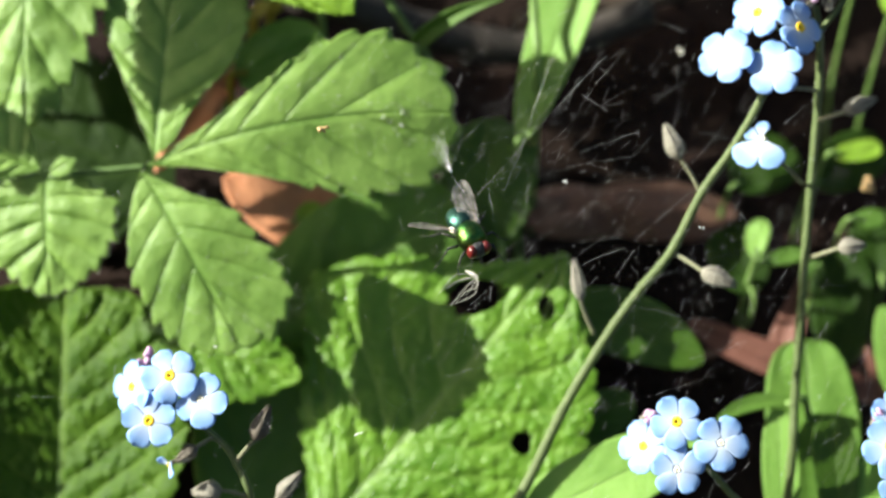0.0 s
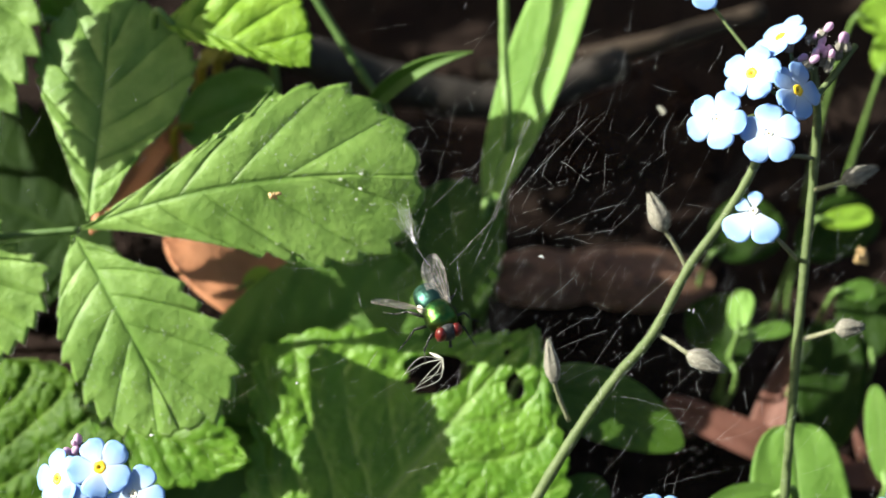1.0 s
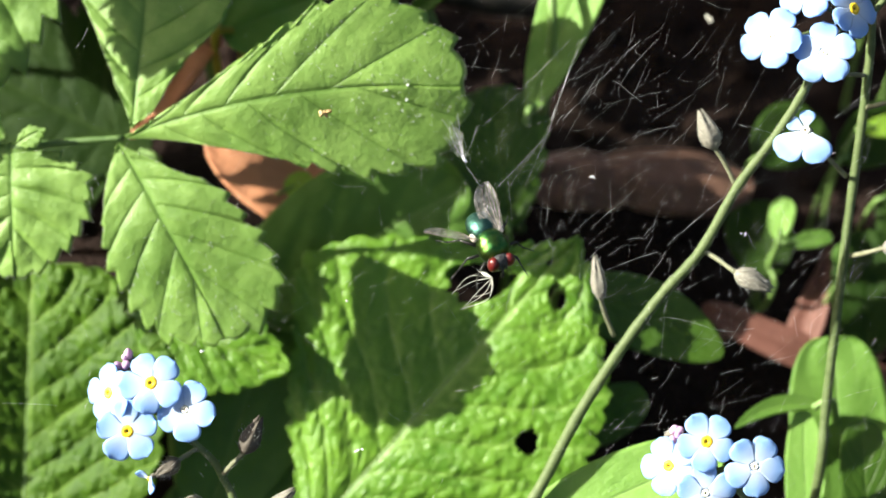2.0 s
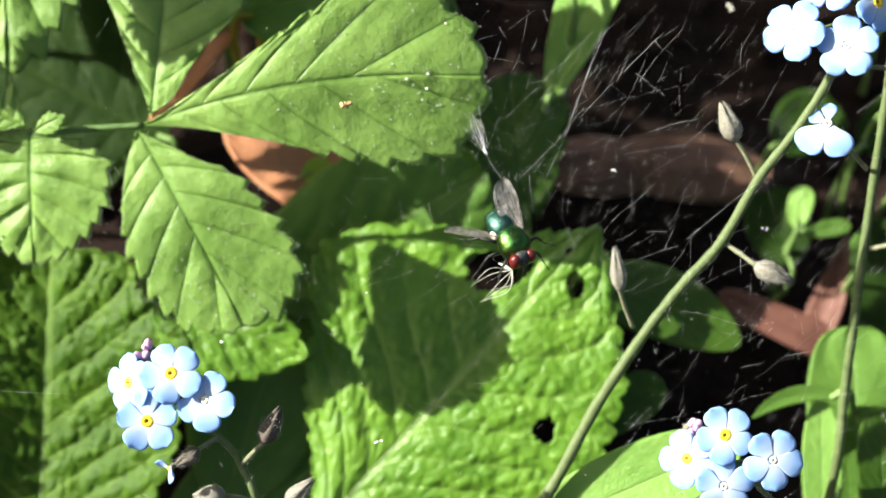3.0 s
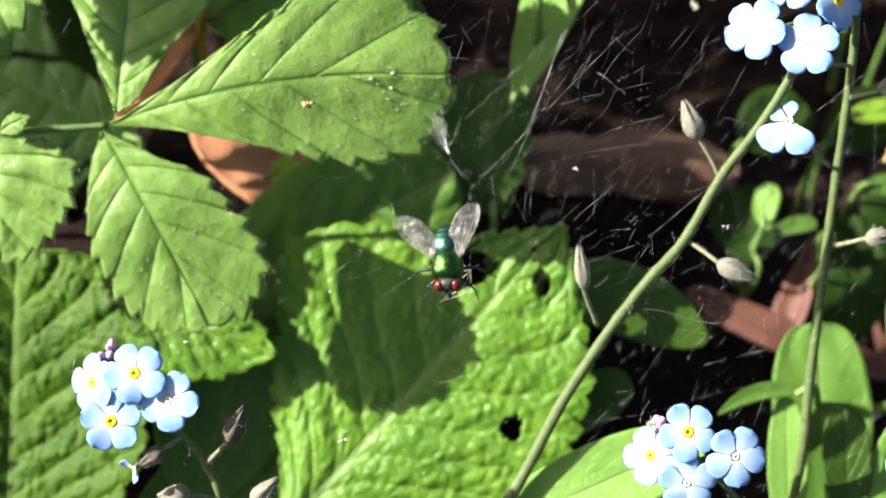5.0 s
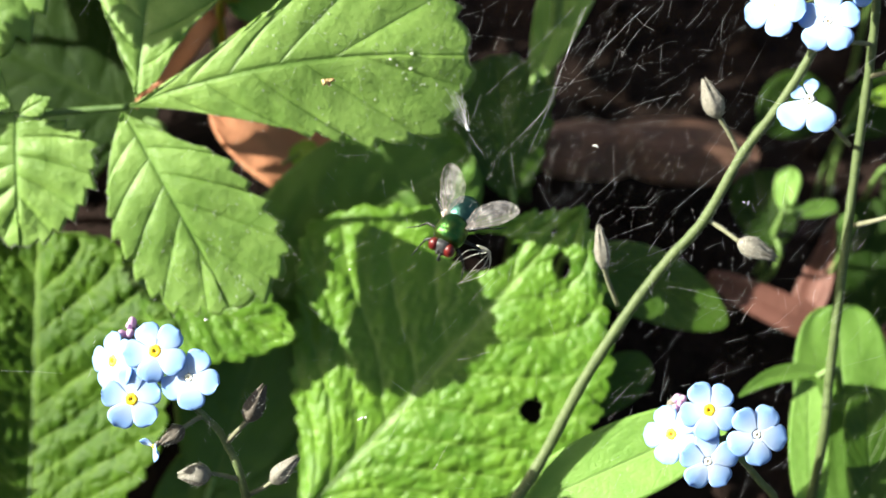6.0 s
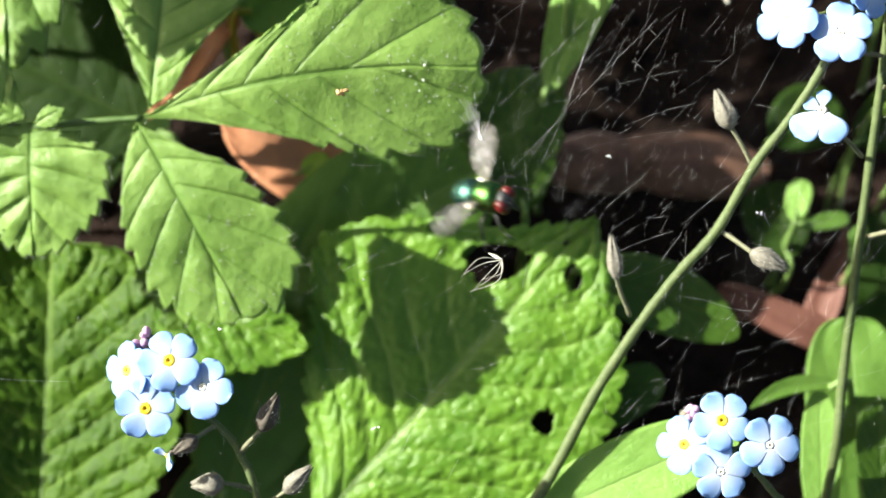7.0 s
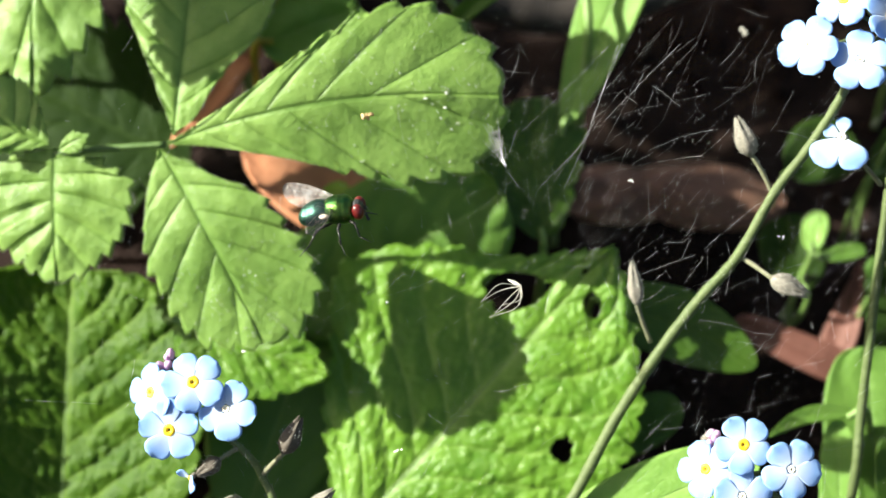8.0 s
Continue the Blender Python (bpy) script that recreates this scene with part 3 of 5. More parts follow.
dead_leaf((-42.0, 28.2, -41.0), (-9.4, 18.4, -45.0), 22, ORANGE_DEAD, "orange-brown fallen leaf, dry and curled, on the soil", seed=2, curl=0.03, droop=0.0, ripple=0.12)
dead_leaf((-53.0, 28.5, -31.0), (-37.3, 51.7, -37.0), 7, ORANGE_DEAD, "narrow reddish-brown dry leaf under the green leaflets", seed=3, curl=0.2, droop=0.0)
dead_leaf((-23.4, 20.7, -42.0), (-19.0, 21.9, -42.0), 2.8, ORANGE_DEAD, "small orange scrap of a dry leaf", seed=10, curl=0.2, droop=0.0)
dead_leaf((-41.1, 47.4, -33.0), (-38.5, 44.2, -34.0), 3.4, ORANGE_DEAD, "small tan scrap of a dry leaf", seed=11, curl=0.2, droop=0.0)
dead_leaf((-84.9, 2.7, -34.0), (-70.0, 7.9, -38.0), 7, ORANGE_DEAD, "small orange-brown dry leaf near a crinkled leaf", seed=9, curl=0.2, droop=0.0)
dead_leaf((15.7, 24.1, -66.0), (37.3, 24.3, -68.0), 13, BROWN_DEAD, "short brown rolled dead leaf lying on the soil", seed=4, curl=-0.5, shape=(0.35, 0.35))
dead_leaf((30.4, 25.7, -68.0), (59.3, 22.6, -68.0), 15, BROWN_DEAD, "brown curled dead leaf lying on the soil", seed=5, curl=-0.5, shape=(0.35, 0.35))
dead_leaf((47.7, -0.7, -58.0), (90.1, -16.7, -60.0), 7.0, PINK_DEAD, "pinkish-brown dead leaf with a long curved lobe", seed=6, curl=0.15, shape=(0.4, 0.5), bend=-0.05, normal=(-0.35, 0.35, 1))
dead_leaf((64.2, -9.6, -57.0), (71.9, 10.6, -60.0), 6.5, PINK_DEAD, "pinkish-brown pointed lobe of a dead leaf", seed=7, curl=0.15, shape=(0.35, 1.1), bend=-0.05, normal=(-0.35, 0.35, 1))
dead_leaf((87.4, -17.6, -58.0), (83.3, 6.6, -62.0), 6.0, PINK_DEAD, "pinkish-brown pointed dead leaf leaning on the soil", seed=8, curl=0.15, shape=(0.4, 1.0), normal=(-0.35, 0.35, 1))


def twig(points, r, label, material=BARK):
    ob = rod("twig", points, r, r * 0.8, material, None, sides=10)
    return tagged(ob, label, "twig", "twigs")


twig([(-30.6, 70.7, -62.0), (-1.7, 63.9, -78.0), (21.2, 61.4, -84.0), (45.1, 70.3, -88.0)], 4.5, "thick grey-brown twig lying across the soil")
twig([(15.7, 68.3, -88.0), (45.4, 73.1, -90.0), (75.7, 81.7, -92.0)], 2.5, "thin brown twig lying on the soil", BROWN_TWIG)


# ---- leafy plants ----
def leaf_thing(name, base, tip, width, material, label, category="leaf", group="", stalk=0.8, stalk_mat=None, foot=None, via=None, **kw):
    """A single leaf with its stalk down to the soil."""
    foot = foot if foot is not None else soil_under(base, kw.pop("dx", 0), kw.pop("dy", 6))
    top = root(name, foot, label, category, group)
    B, F = Vector(base), Vector(foot)
    ax = (Vector(tip) - B).normalized()
    pts = [F, F.lerp(B, 0.5) - ax * 2, B - ax * 1.5, B + ax * 2.0] if via is None else [F, *via, B, B + ax * 2]
    rod("leaf_stalk", pts, stalk * 1.1, stalk * 0.7, stalk_mat or STALK, top)
    leaf_blade("blade", base, tip, width, material, top, **kw)
    return top


def compound_leaf():
    """The toothed leaf with leaflets round one joint."""
    foot = soil_under((-82.3, 24.1, -12.0), -10, 0)
    top = root("compound_leaf", foot, "toothed green compound leaf with fine white dust on its leaflets", "leaf")
    j = Vector((-50.0, 26.1, -8.0))
    rod("leaf_stalk", [foot, (-84.8, 24.2, -20.0), (-68.7, 25.0, -11.0), (-57.9, 25.7, -9.0), tuple(j)], 0.8, 0.5, SHADED_STALK, top)
    toothed_blade("leaflet", tuple(j), (3.0, 33.6, -7.0), ((0.13, 0.05), (0.27, 0.118), (0.47, 0.215), (0.60, 0.275), (0.72, 0.305), (0.86, 0.265), (0.96, 0.17), (1.005, 0.07)),
                  ((0.12, 0.022), (0.24, 0.055), (0.42, 0.115), (0.60, 0.178), (0.75, 0.213), (0.89, 0.197), (0.965, 0.13), (1.0, 0.05)),
                  GEUM, top, (-0.18, -0.16, 1), sub=2, tooth=0.036, start=0.34, bend=0.055, droop=0.062, cup=-0.12, ripple=0.08, relief=0.55, seed=1, fringe=420)
    dusty_a = list(OUTER)
    toothed_blade("leaflet", (-50.8, 25.3, -8.0), (-34.6, -5.2, -11.0), ((0.10, 0.075), (0.22, 0.165), (0.38, 0.295), (0.60, 0.345), (0.78, 0.37), (0.93, 0.325), (1.01, 0.19), (1.02, 0.08)),
                  ((0.09, 0.10), (0.21, 0.187), (0.39, 0.275), (0.62, 0.295), (0.82, 0.262), (0.93, 0.15), (0.99, 0.05)),
                  GEUM, top, (-0.20, 0.2, 1), sub=2, tooth=0.052, bend=0.015, droop=0.03, cup=-0.04, ripple=0.08, relief=0.55, start=0.26, seed=2, fringe=420)
    dusty_b = list(OUTER)
    toothed_blade("leaflet", (-68.0, 25.6, -10.0), (-68.1, 4.6, -13.0), ((0.03, 0.16), (0.12, 0.40), (0.27, 0.58), (0.50, 0.56), (0.70, 0.47), (0.90, 0.25), (0.97, 0.1)),
                  ((0.03, 0.18), (0.12, 0.42), (0.30, 0.56), (0.52, 0.55), (0.72, 0.42), (0.90, 0.2), (0.97, 0.08)),
                  GEUM, top, (-0.12, 0.3, 1), tooth=0.075, sub=2, bend=0.0, droop=0.03, cup=-0.05, ripple=0.1, relief=0.8, start=0.1, seed=3, fringe=420)
    toothed_blade("leaflet", (-68.6, 26.2, -9.0), (-82.1, 34.8, -8.0), ((0.2, 0.2), (0.5, 0.38), (0.8, 0.28)), ((0.2, 0.2), (0.5, 0.38), (0.8, 0.28)), GEUM, top, (-0.1, 0.1, 1), tooth=0.06, cup=0.1, seed=4)
    toothed_blade("leaflet", (-48.7, 27.7, -9.0), (-46.1, 67.0, -16.0), ((0.18, 0.085), (0.35, 0.165), (0.53, 0.25), (0.70, 0.29), (0.88, 0.2), (0.97, 0.08)),
                  ((0.08, 0.08), (0.25, 0.165), (0.40, 0.28), (0.50, 0.33), (0.70, 0.35), (0.88, 0.2)),
                  GEUM, top, (-0.05, 0.05, 1), tooth=0.032, bend=0.0, cup=0.05, ripple=0.12, relief=0.8, start=0.40, seed=5, fringe=420)
    toothed_blade("leaflet", (-66.9, 25.1, -8.0), (-61.5, 27.4, -6.0), ((0.3, 0.2), (0.6, 0.24)), ((0.3, 0.2), (0.6, 0.24)), GEUM, top, veins=2, tooth=0.08, relief=0.2, seed=7, nv=6)
    # dust and dew on the leaflets' ends
    rnd = random.Random(11)
    bm = bmesh.new()
    for p in rnd.sample(dusty_a, 230) + rnd.sample(dusty_b, 170):
        bmesh.ops.create_icosphere(bm, subdivisions=1, radius=0.00003 + 0.00009 * rnd.random() ** 2, matrix=Matrix.Translation(p))
    tagged(part("dust", bm, SILK, top, "fine white dust"), kind="stuff")
    for u, v, r in ((-8.9, 33.1, 0.2), (-5.8, 33.8, 0.22), (-6.2, 31.6, 0.22), (-8.0, 32.1, 0.11), (-6.5, 30.2, 0.12), (-3.9, 29.0, 0.12), (-2.4, 34.8, 0.1), (-12.8, 36.5, 0.1), (-2.9, 41.5, 0.13), (-5.3, 23.4, 0.11), (-13.1, 31.5, 0.1)):
        near = min(dusty_a, key=lambda p: (view_xy(p) - Vector((u, v))).length_squared)
        drop = bmesh.new()
        bmesh.ops.create_icosphere(drop, subdivisions=2, radius=r * 0.001, matrix=Matrix.Translation(near) @ Matrix.Diagonal((1, 1, 0.7, 1)))
        part("dew_drop", drop, SILK, top, "small white drop")
    return top


compound_leaf()

WIDE = ((0.06, 0.14), (0.18, 0.30), (0.35, 0.40), (0.55, 0.38), (0.78, 0.26), (0.93, 0.12))


def toothed_leaf(base, tip, width, label, normal, seed, dx, dy, material=GEUM, tooth=0.075, plus=None, minus=None, **kw):
    """A broad toothed leaf on its stalk; width as a share of the length."""
    foot = soil_under(base, dx, dy)
    top = root("toothed_leaf", foot, label, "leaf", "toothed leaves")
    B, F = Vector(base), Vector(foot)
    ax = (Vector(tip) - B).normalized()
    rod("leaf_stalk", [F, F.lerp(B, 0.5) - ax * 2, B - ax * 1.5, B + ax * 2.0], 0.9, 0.55, STALK, top)
    side = tuple((a, b * width / 0.8) for a, b in WIDE)
    toothed_blade("blade", base, tip, plus or side, minus or side, material, top, normal, tooth=tooth, seed=seed, start=0.06, bend=0.0, **kw)
    return top


toothed_leaf((-86.6, 91.5, 10.0), (-86.2, 53.6, 10.0), 0.60, "toothed green leaf over the others", (-0.1, 0.1, 1), 18, -10, 8)
toothed_leaf((-71.5, 83.0, -12.0), (-73.0, 34.2, -14.0), 0.56, "sunlit toothed green leaf with deep veins", (-0.2, 0.15, 1), 12, -10, 10, tooth=0.055, sub=2, cup=-0.1, ripple=0.12, relief=1.1, fringe=400)
# Shade on this leaf comes from its near-black colour.
toothed_leaf((-52.0, 26.5, -43.0), (-95.0, 48.0, -46.0), 0.72, "toothed leaf coloured blackish for the shade of the sunlit ones", (0.0, 0.05, 1), 6, -8, 4, material=DEEP_SHADE)
# Leaf added out of view to block the sun from a lower leaf.
toothed_leaf((-116.0, 51.5, 7.0), (-88.0, 53.0, 8.0), 0.54, "small unseen toothed leaf, added to shade a leaf below", (-0.1, 0.1, 1), 19, -10, 8)
# Unseen toothed leaves beside and above the view, added only to cast shade.
for k, (b, t, w) in enumerate((((-135, -40, -12), (-130, 21, -8), 0.45), ((-128, 70, -14), (-88, 92, -8), 0.74), ((-120, 112, -12), (-72, 104, -8), 0.74), ((-112, 140, -10), (-60, 122, -8), 0.64), ((-150, 100, -12), (-118, 92, -10), 0.8), ((-185, 150, -14), (-130, 160, -8), 0.8), ((-170, 185, -14), (-110, 178, -8), 0.76), ((-232, 138, -14), (-176, 146, -8), 0.62), ((-305, 214, -14), (-238, 212, -8), 0.7), ((-240, 216, -14), (-160, 222, -8), 0.54), ((-275, 180, -14), (-222, 174, -8), 0.66))):
    toothed_leaf(b, t, w, "unseen toothed leaf, added beyond the view to cast shade", (-0.3, 0.2, 1), 80 + k, -6, 4, cup=-0.05, nv=10)
leaf_thing("toothed_leaf", (10.8, 13.0, -36.0), (7.9, 37.2, -34.0), 17, SHADE, "toothed leaf coloured dark for the shade of a larger leaf", shape=(0.55, 0.35), teeth=6, tooth=0.22, ripple=0.1, seed=15, group="toothed leaves")

# yellow-green leaf at the top and its neighbours
toothed_leaf((-37.8, 60.2, -12.0), (-13.8, 51.8, -9.5), 1.0, "yellow-green pointed leaf with a curled tip in sunlight", (-0.25, 0.25, 1), 21, -5, 12, material=LIME, tooth=0.022,
             plus=((0.08, 0.12), (0.25, 0.36), (0.52, 0.48), (0.75, 0.42), (0.92, 0.22)), minus=((0.15, 0.06), (0.45, 0.07), (0.8, 0.05)), droop=0.04, relief=0.9)
leaf_thing("heart_leaf", (-37.5, 46.0, -31.0), (-21.0, 52.5, -30.0), 13.5, BLADE, "rounded dull green leaf with a pale curled edge in half shade", normal=(0, 0.1, 1), shape=(0.42, 0.40), teeth=6, tooth=0.05, cup=0.1, ripple=0.14, relief=0.02, seed=22, stalk_mat=YELLOWSTEM)
leaf_thing("pointed_leaf", (-27.9, 19.9, -40.0), (-23.1, 22.3, -39.0), 4.2, LIME, "tiny yellow-green leaf beside an orange dead leaf", normal=(-0.2, 0.2, 1), shape=(0.45, 0.45), cup=0.15, seed=25, stalk=0.4, group="pointed leaves")
for base, tip, width in (((-35.6, 58.8, -38.0), (-31.9, 61.2, -37.0), 2.6), ((-31.0, 59.6, -38.0), (-29.9, 62.0, -37.0), 2.2)):
    leaf_thing("yellowed_leaf", base, tip, width, YELLOWSTEM, "tiny yellowed leaf in the sun", normal=(-0.3, 0.3, 1), shape=(0.5, 0.6), cup=0.2, seed=26, stalk=0.35, stalk_mat=YELLOWSTEM, group="yellowed leaves")
leaf_thing("pointed_leaf", (-5.9, 46.8, -24.0), (12.3, 55.0, -14.0), 3.2, MEADOW, "narrow green leaf folded along its midrib", normal=(0, -0.3, 1), shape=(0.4, 0.9), bend=0.10, cup=0.5, seed=23, group="pointed leaves",
           foot=soil_under((0.4, 36.3, -34.0)), via=[(-0.9, 42.5, -30.0)])
leaf_thing("pointed_leaf", (-58.1, 62.0, -22.0), (-48.7, 71.6, -22.0), 14, LIME, "sunlit yellow-green leaf behind the toothed leaves", shape=(0.5, 0.4), cup=0.1, seed=24, group="pointed leaves")


def bare_stem(points, r0, r1, material, label):
    top = rod("stem", points, r0, r1, material, None)
    return tagged(top, label, "stem", "bare stems")


bare_stem([soil_under((4.8, 37.2, -40.0)), (-0.9, 44.9, -32.0), (-6.5, 54.9, -28.0), (-13.9, 67.3, -26.0), (-17.6, 74.7, -24.0)], 0.9, 0.7, SHADED_STALK, "thin green stem leaning over the soil")
bare_stem([soil_under((-34.4, 52.9, -50.0)), (-32.8, 57.5, -42.0), (-30.3, 64.7, -38.0), (-28.3, 73.8, -34.0)], 0.9, 0.7, YELLOWSTEM, "yellow stem rising from the soil")
bare_stem([soil_under((-38.5, 54.0, -50.0)), (-36.1, 59.0, -44.0), (-31.6, 62.1, -40.0)], 0.9, 0.7, YELLOWSTEM, "bent yellow stem near the soil")
bare_stem([soil_under((-23.7, 48.9, -52.0)), (-23.0, 57.2, -46.0), (-23.4, 64.0, -44.0)], 1.0, 0.8, STALK, "short green stem rising from the soil")

# crinkled low leaves
leaf_thing("crinkled_leaf", (-26.0, -41.7, -28.5), (21.9, 11.0, -25.0), 54.5, CRINKLE, "large crinkled bright green leaf with eaten holes", normal=(-0.08, 0.0, 1), shape=(1.35, 1.05), teeth=22, tooth=0.06, cup=0.0, ripple=0.04, pucker=0.65, lateral=9, slant=0.3, seed=31, nu=180, nv=130, midrib=0.34, midrib_mat=STALK,
           far_side=((0.0, 1.0), (0.40, 1.05), (0.54, 1.18), (0.65, 1.07), (0.75, 0.85), (0.84, 0.66), (0.94, 0.45)),
           holes=((0.775, 0.40, 0.066, 0.24), (0.865, -0.303, 0.028, 0.13), (0.572, -0.603, 0.030, 0.07), (0.914, 0.12, 0.010, 0.09)), group="crinkled leaves", stalk=1.6, dx=-4, dy=-4)
leaf_thing("crinkled_leaf", (-71.2, -43.9, -30.0), (-69.3, 7.3, -30.0), 50, COARSE, "coarse crinkled green leaf with sunken veins", normal=(0.0, 0.2, 1), shape=(0.4, 0.27), teeth=16, tooth=0.07, cup=0.26, ripple=0.06, pucker=1.0, lateral=8, slant=0.35, seed=32, nu=150, nv=110, midrib=0.4, midrib_mat=STALK, group="crinkled leaves", stalk=1.6, dx=-4, dy=-4)
leaf_thing("crinkled_leaf", (-50.7, -1.7, -24.0), (-25.4, -10.6, -23.5), 17, CRINKLE, "small crinkled green leaf with a pointed tip", normal=(-0.25, 0.2, 1), shape=(0.55, 0.8), teeth=8, tooth=0.12, cup=0.0, ripple=0.08, pucker=0.5, lateral=6, slant=0.3, seed=33, nu=80, nv=40, group="crinkled leaves")
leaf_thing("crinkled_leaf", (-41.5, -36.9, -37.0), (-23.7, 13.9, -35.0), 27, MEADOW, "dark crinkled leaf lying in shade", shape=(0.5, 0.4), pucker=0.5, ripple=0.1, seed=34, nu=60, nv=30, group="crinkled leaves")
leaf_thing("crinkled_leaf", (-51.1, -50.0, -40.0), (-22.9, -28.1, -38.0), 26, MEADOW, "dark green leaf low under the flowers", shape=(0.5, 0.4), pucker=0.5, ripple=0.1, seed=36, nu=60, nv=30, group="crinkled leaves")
leaf_thing("crinkled_leaf", (-34.5, 0.3, -33.0), (4.0, 20.0, -32.0), 27, BROAD, "dark green leaf shaded by the toothed leaf", shape=(0.5, 0.4), pucker=0.4, ripple=0.1, seed=35, nu=60, nv=30, group="crinkled leaves")

# smooth blades of the forget-me-nots
leaf_thing("lance_leaf", (14.6, 32.6, -34.0), (32.4, 79.3, -28.0), 11.5, BLADE, "long smooth pale green blade, half in shade", normal=(-0.3, 0.1, 1), shape=(0.6, 0.45), cup=0.12, ripple=0.05, seed=41, group="lance leaves")
bare_stem([soil_under((17.2, 38.6, -50.0)), (18.2, 43.5, -31.5), (17.9, 55.6, -28.0), (17.9, 66.7, -25.5), (17.9, 77.2, -24.0)], 0.85, 0.75, STALK, "upright green stem beside a pale blade")
leaf_thing("lance_leaf", (6.9, -38.5, -8.0), (42.1, -22.3, -4.0), 12.5, BLADE, "smooth pale green blade beside the hairy stem", normal=(-0.2, 0.25, 1), shape=(0.6, 0.5), cup=0.12, droop=0.03, seed=42, group="lance leaves", dx=-8, dy=-6)
# SHADE blades: the darker green stands in for shade falling on them.
leaf_thing("lance_leaf", (20.7, 1.7, -34.0), (47.2, -8.9, -33.0), 12.5, SHADE, "green blade coloured dark for shade, with a sunlit tip", normal=(-0.05, 0.1, 1), shape=(0.5, 0.62), cup=0.1, bend=0.05, seed=43, group="lance leaves")
leaf_thing("lance_leaf", (18.3, -23.6, -32.0), (33.9, -15.3, -32.0), 9, SHADE, "green blade coloured dark for shade", shape=(0.5, 0.4), cup=0.1, seed=44, group="lance leaves")
leaf_thing("lance_leaf", (58.6, -39.9, -22.0), (58.5, -17.7, -23.0), 6.5, BLADE, "narrow pale green blade beside a broad one", normal=(-0.15, 0.1, 1), shape=(0.4, 0.4), cup=0.1, seed=50, group="lance leaves")
leaf_thing("lance_leaf", (67.0, -44.5, -28.0), (64.4, -5.6, -27.0), 16.5, BROAD, "broad smooth green blade standing upright", normal=(-0.1, 0.15, 1), shape=(0.5, 0.32), cup=0.1, ripple=0.1, seed=45, group="lance leaves")
leaf_thing("lance_leaf", (61.7, -16.7, -22.0), (46.7, -20.3, -20.0), 2.9, MEADOW, "small curved green blade on the upright stem", normal=(-0.1, 0.4, 1), shape=(0.5, 0.7), bend=-0.12, cup=0.25, seed=46, group="lance leaves", dx=6, dy=0)
leaf_thing("lance_leaf", (68.2, -38.1, -20.0), (66.7, -19.1, -18.0), 8, SHADE, "rounded green leaf before a pale blade, coloured dark for shade", shape=(0.5, 0.35), cup=0.1, seed=47, group="lance leaves")
leaf_thing("lance_leaf", (72.0, -41.1, -20.0), (79.3, -19.9, -18.0), 10, BLADE, "smooth green blade at the edge of the plants", normal=(-0.15, 0.2, 1), shape=(0.5, 0.4), cup=0.15, seed=48, group="lance leaves")
leaf_thing("lance_leaf", (82.9, -15.9, -40.0), (81.9, 1.0, -40.0), 5, BLADE, "narrow sunlit green blade", shape=(0.5, 0.5), seed=49, group="lance leaves")


def low_plants():
    """Small leaves close to the soil behind the flowers; greens carry shade and sunlight."""
    # The small bright leaves stand in for sun flecks on the dark ones.
    spots = [((75.9, -10.2, -50.0), (77.8, 13.1, -54.0), 13, DEEP_SHADE), ((59.5, 4.6, -52.0), (56.2, 18.4, -56.0), 12, DEEP_SHADE), ((57.9, 26.5, -58.0), (69.9, 34.5, -60.0), 13, DEEP_SHADE),
             ((84.7, 6.1, -52.0), (84.7, 21.0, -56.0), 11, DEEP_SHADE), ((73.7, 26.1, -58.0), (88.5, 35.5, -62.0), 12, DEEP_SHADE),
             ((59.3, 11.2, -46.0), (60.8, 18.5, -46.0), 4.6, BLADE), ((60.9, 10.4, -46.0), (69.0, 11.7, -46.0), 3.2, MEADOW), ((70.4, 6.0, -46.0), (71.1, 10.1, -46.0), 3.5, MEADOW),
             ((79.4, 18.2, -50.0), (85.4, 18.6, -50.0), 4.0, MEADOW), ((76.6, 31.4, -52.0), (86.0, 32.6, -52.0), 4.5, LIME), ((84.7, 68.3, -50.0), (93.2, 70.3, -50.0), 8, LIME), ((89.5, 59.5, -54.0), (93.1, 67.0, -54.0), 7, LIME)]
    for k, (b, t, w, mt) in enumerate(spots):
        leaf_thing("low_leaf", b, t, w, mt, "small bright leaf near the soil, put in for a sunlit patch" if mt is not DEEP_SHADE else "small leaf near the soil, coloured blackish for shade", group="low leaves",
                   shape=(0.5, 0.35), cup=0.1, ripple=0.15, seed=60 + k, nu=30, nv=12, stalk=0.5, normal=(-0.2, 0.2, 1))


low_plants()


# ---- forget-me-nots ----
def hairy(parent, line, r0, r1, count, seed):
    rnd = random.Random(seed)
    pts = smooth_line([W(p) for p in line], 8)
    bm = bmesh.new()
    hairs_along(bm, pts, lambda i: 0.001 * (r0 + (r1 - r0) * i / len(pts)), count, 0.00042, rnd)
    part("hairs", bm, HAIR, parent, "silvery hairs")


def pedicel(parent, a, b, c, r=0.3, seed=0):
    ob = rod("flower_stalk", [a, b, c], r * 1.15, r, PEDICEL, parent, n=5, sides=7)
    hairy(ob, [a, b, c], r, r, 40, seed)
    return ob


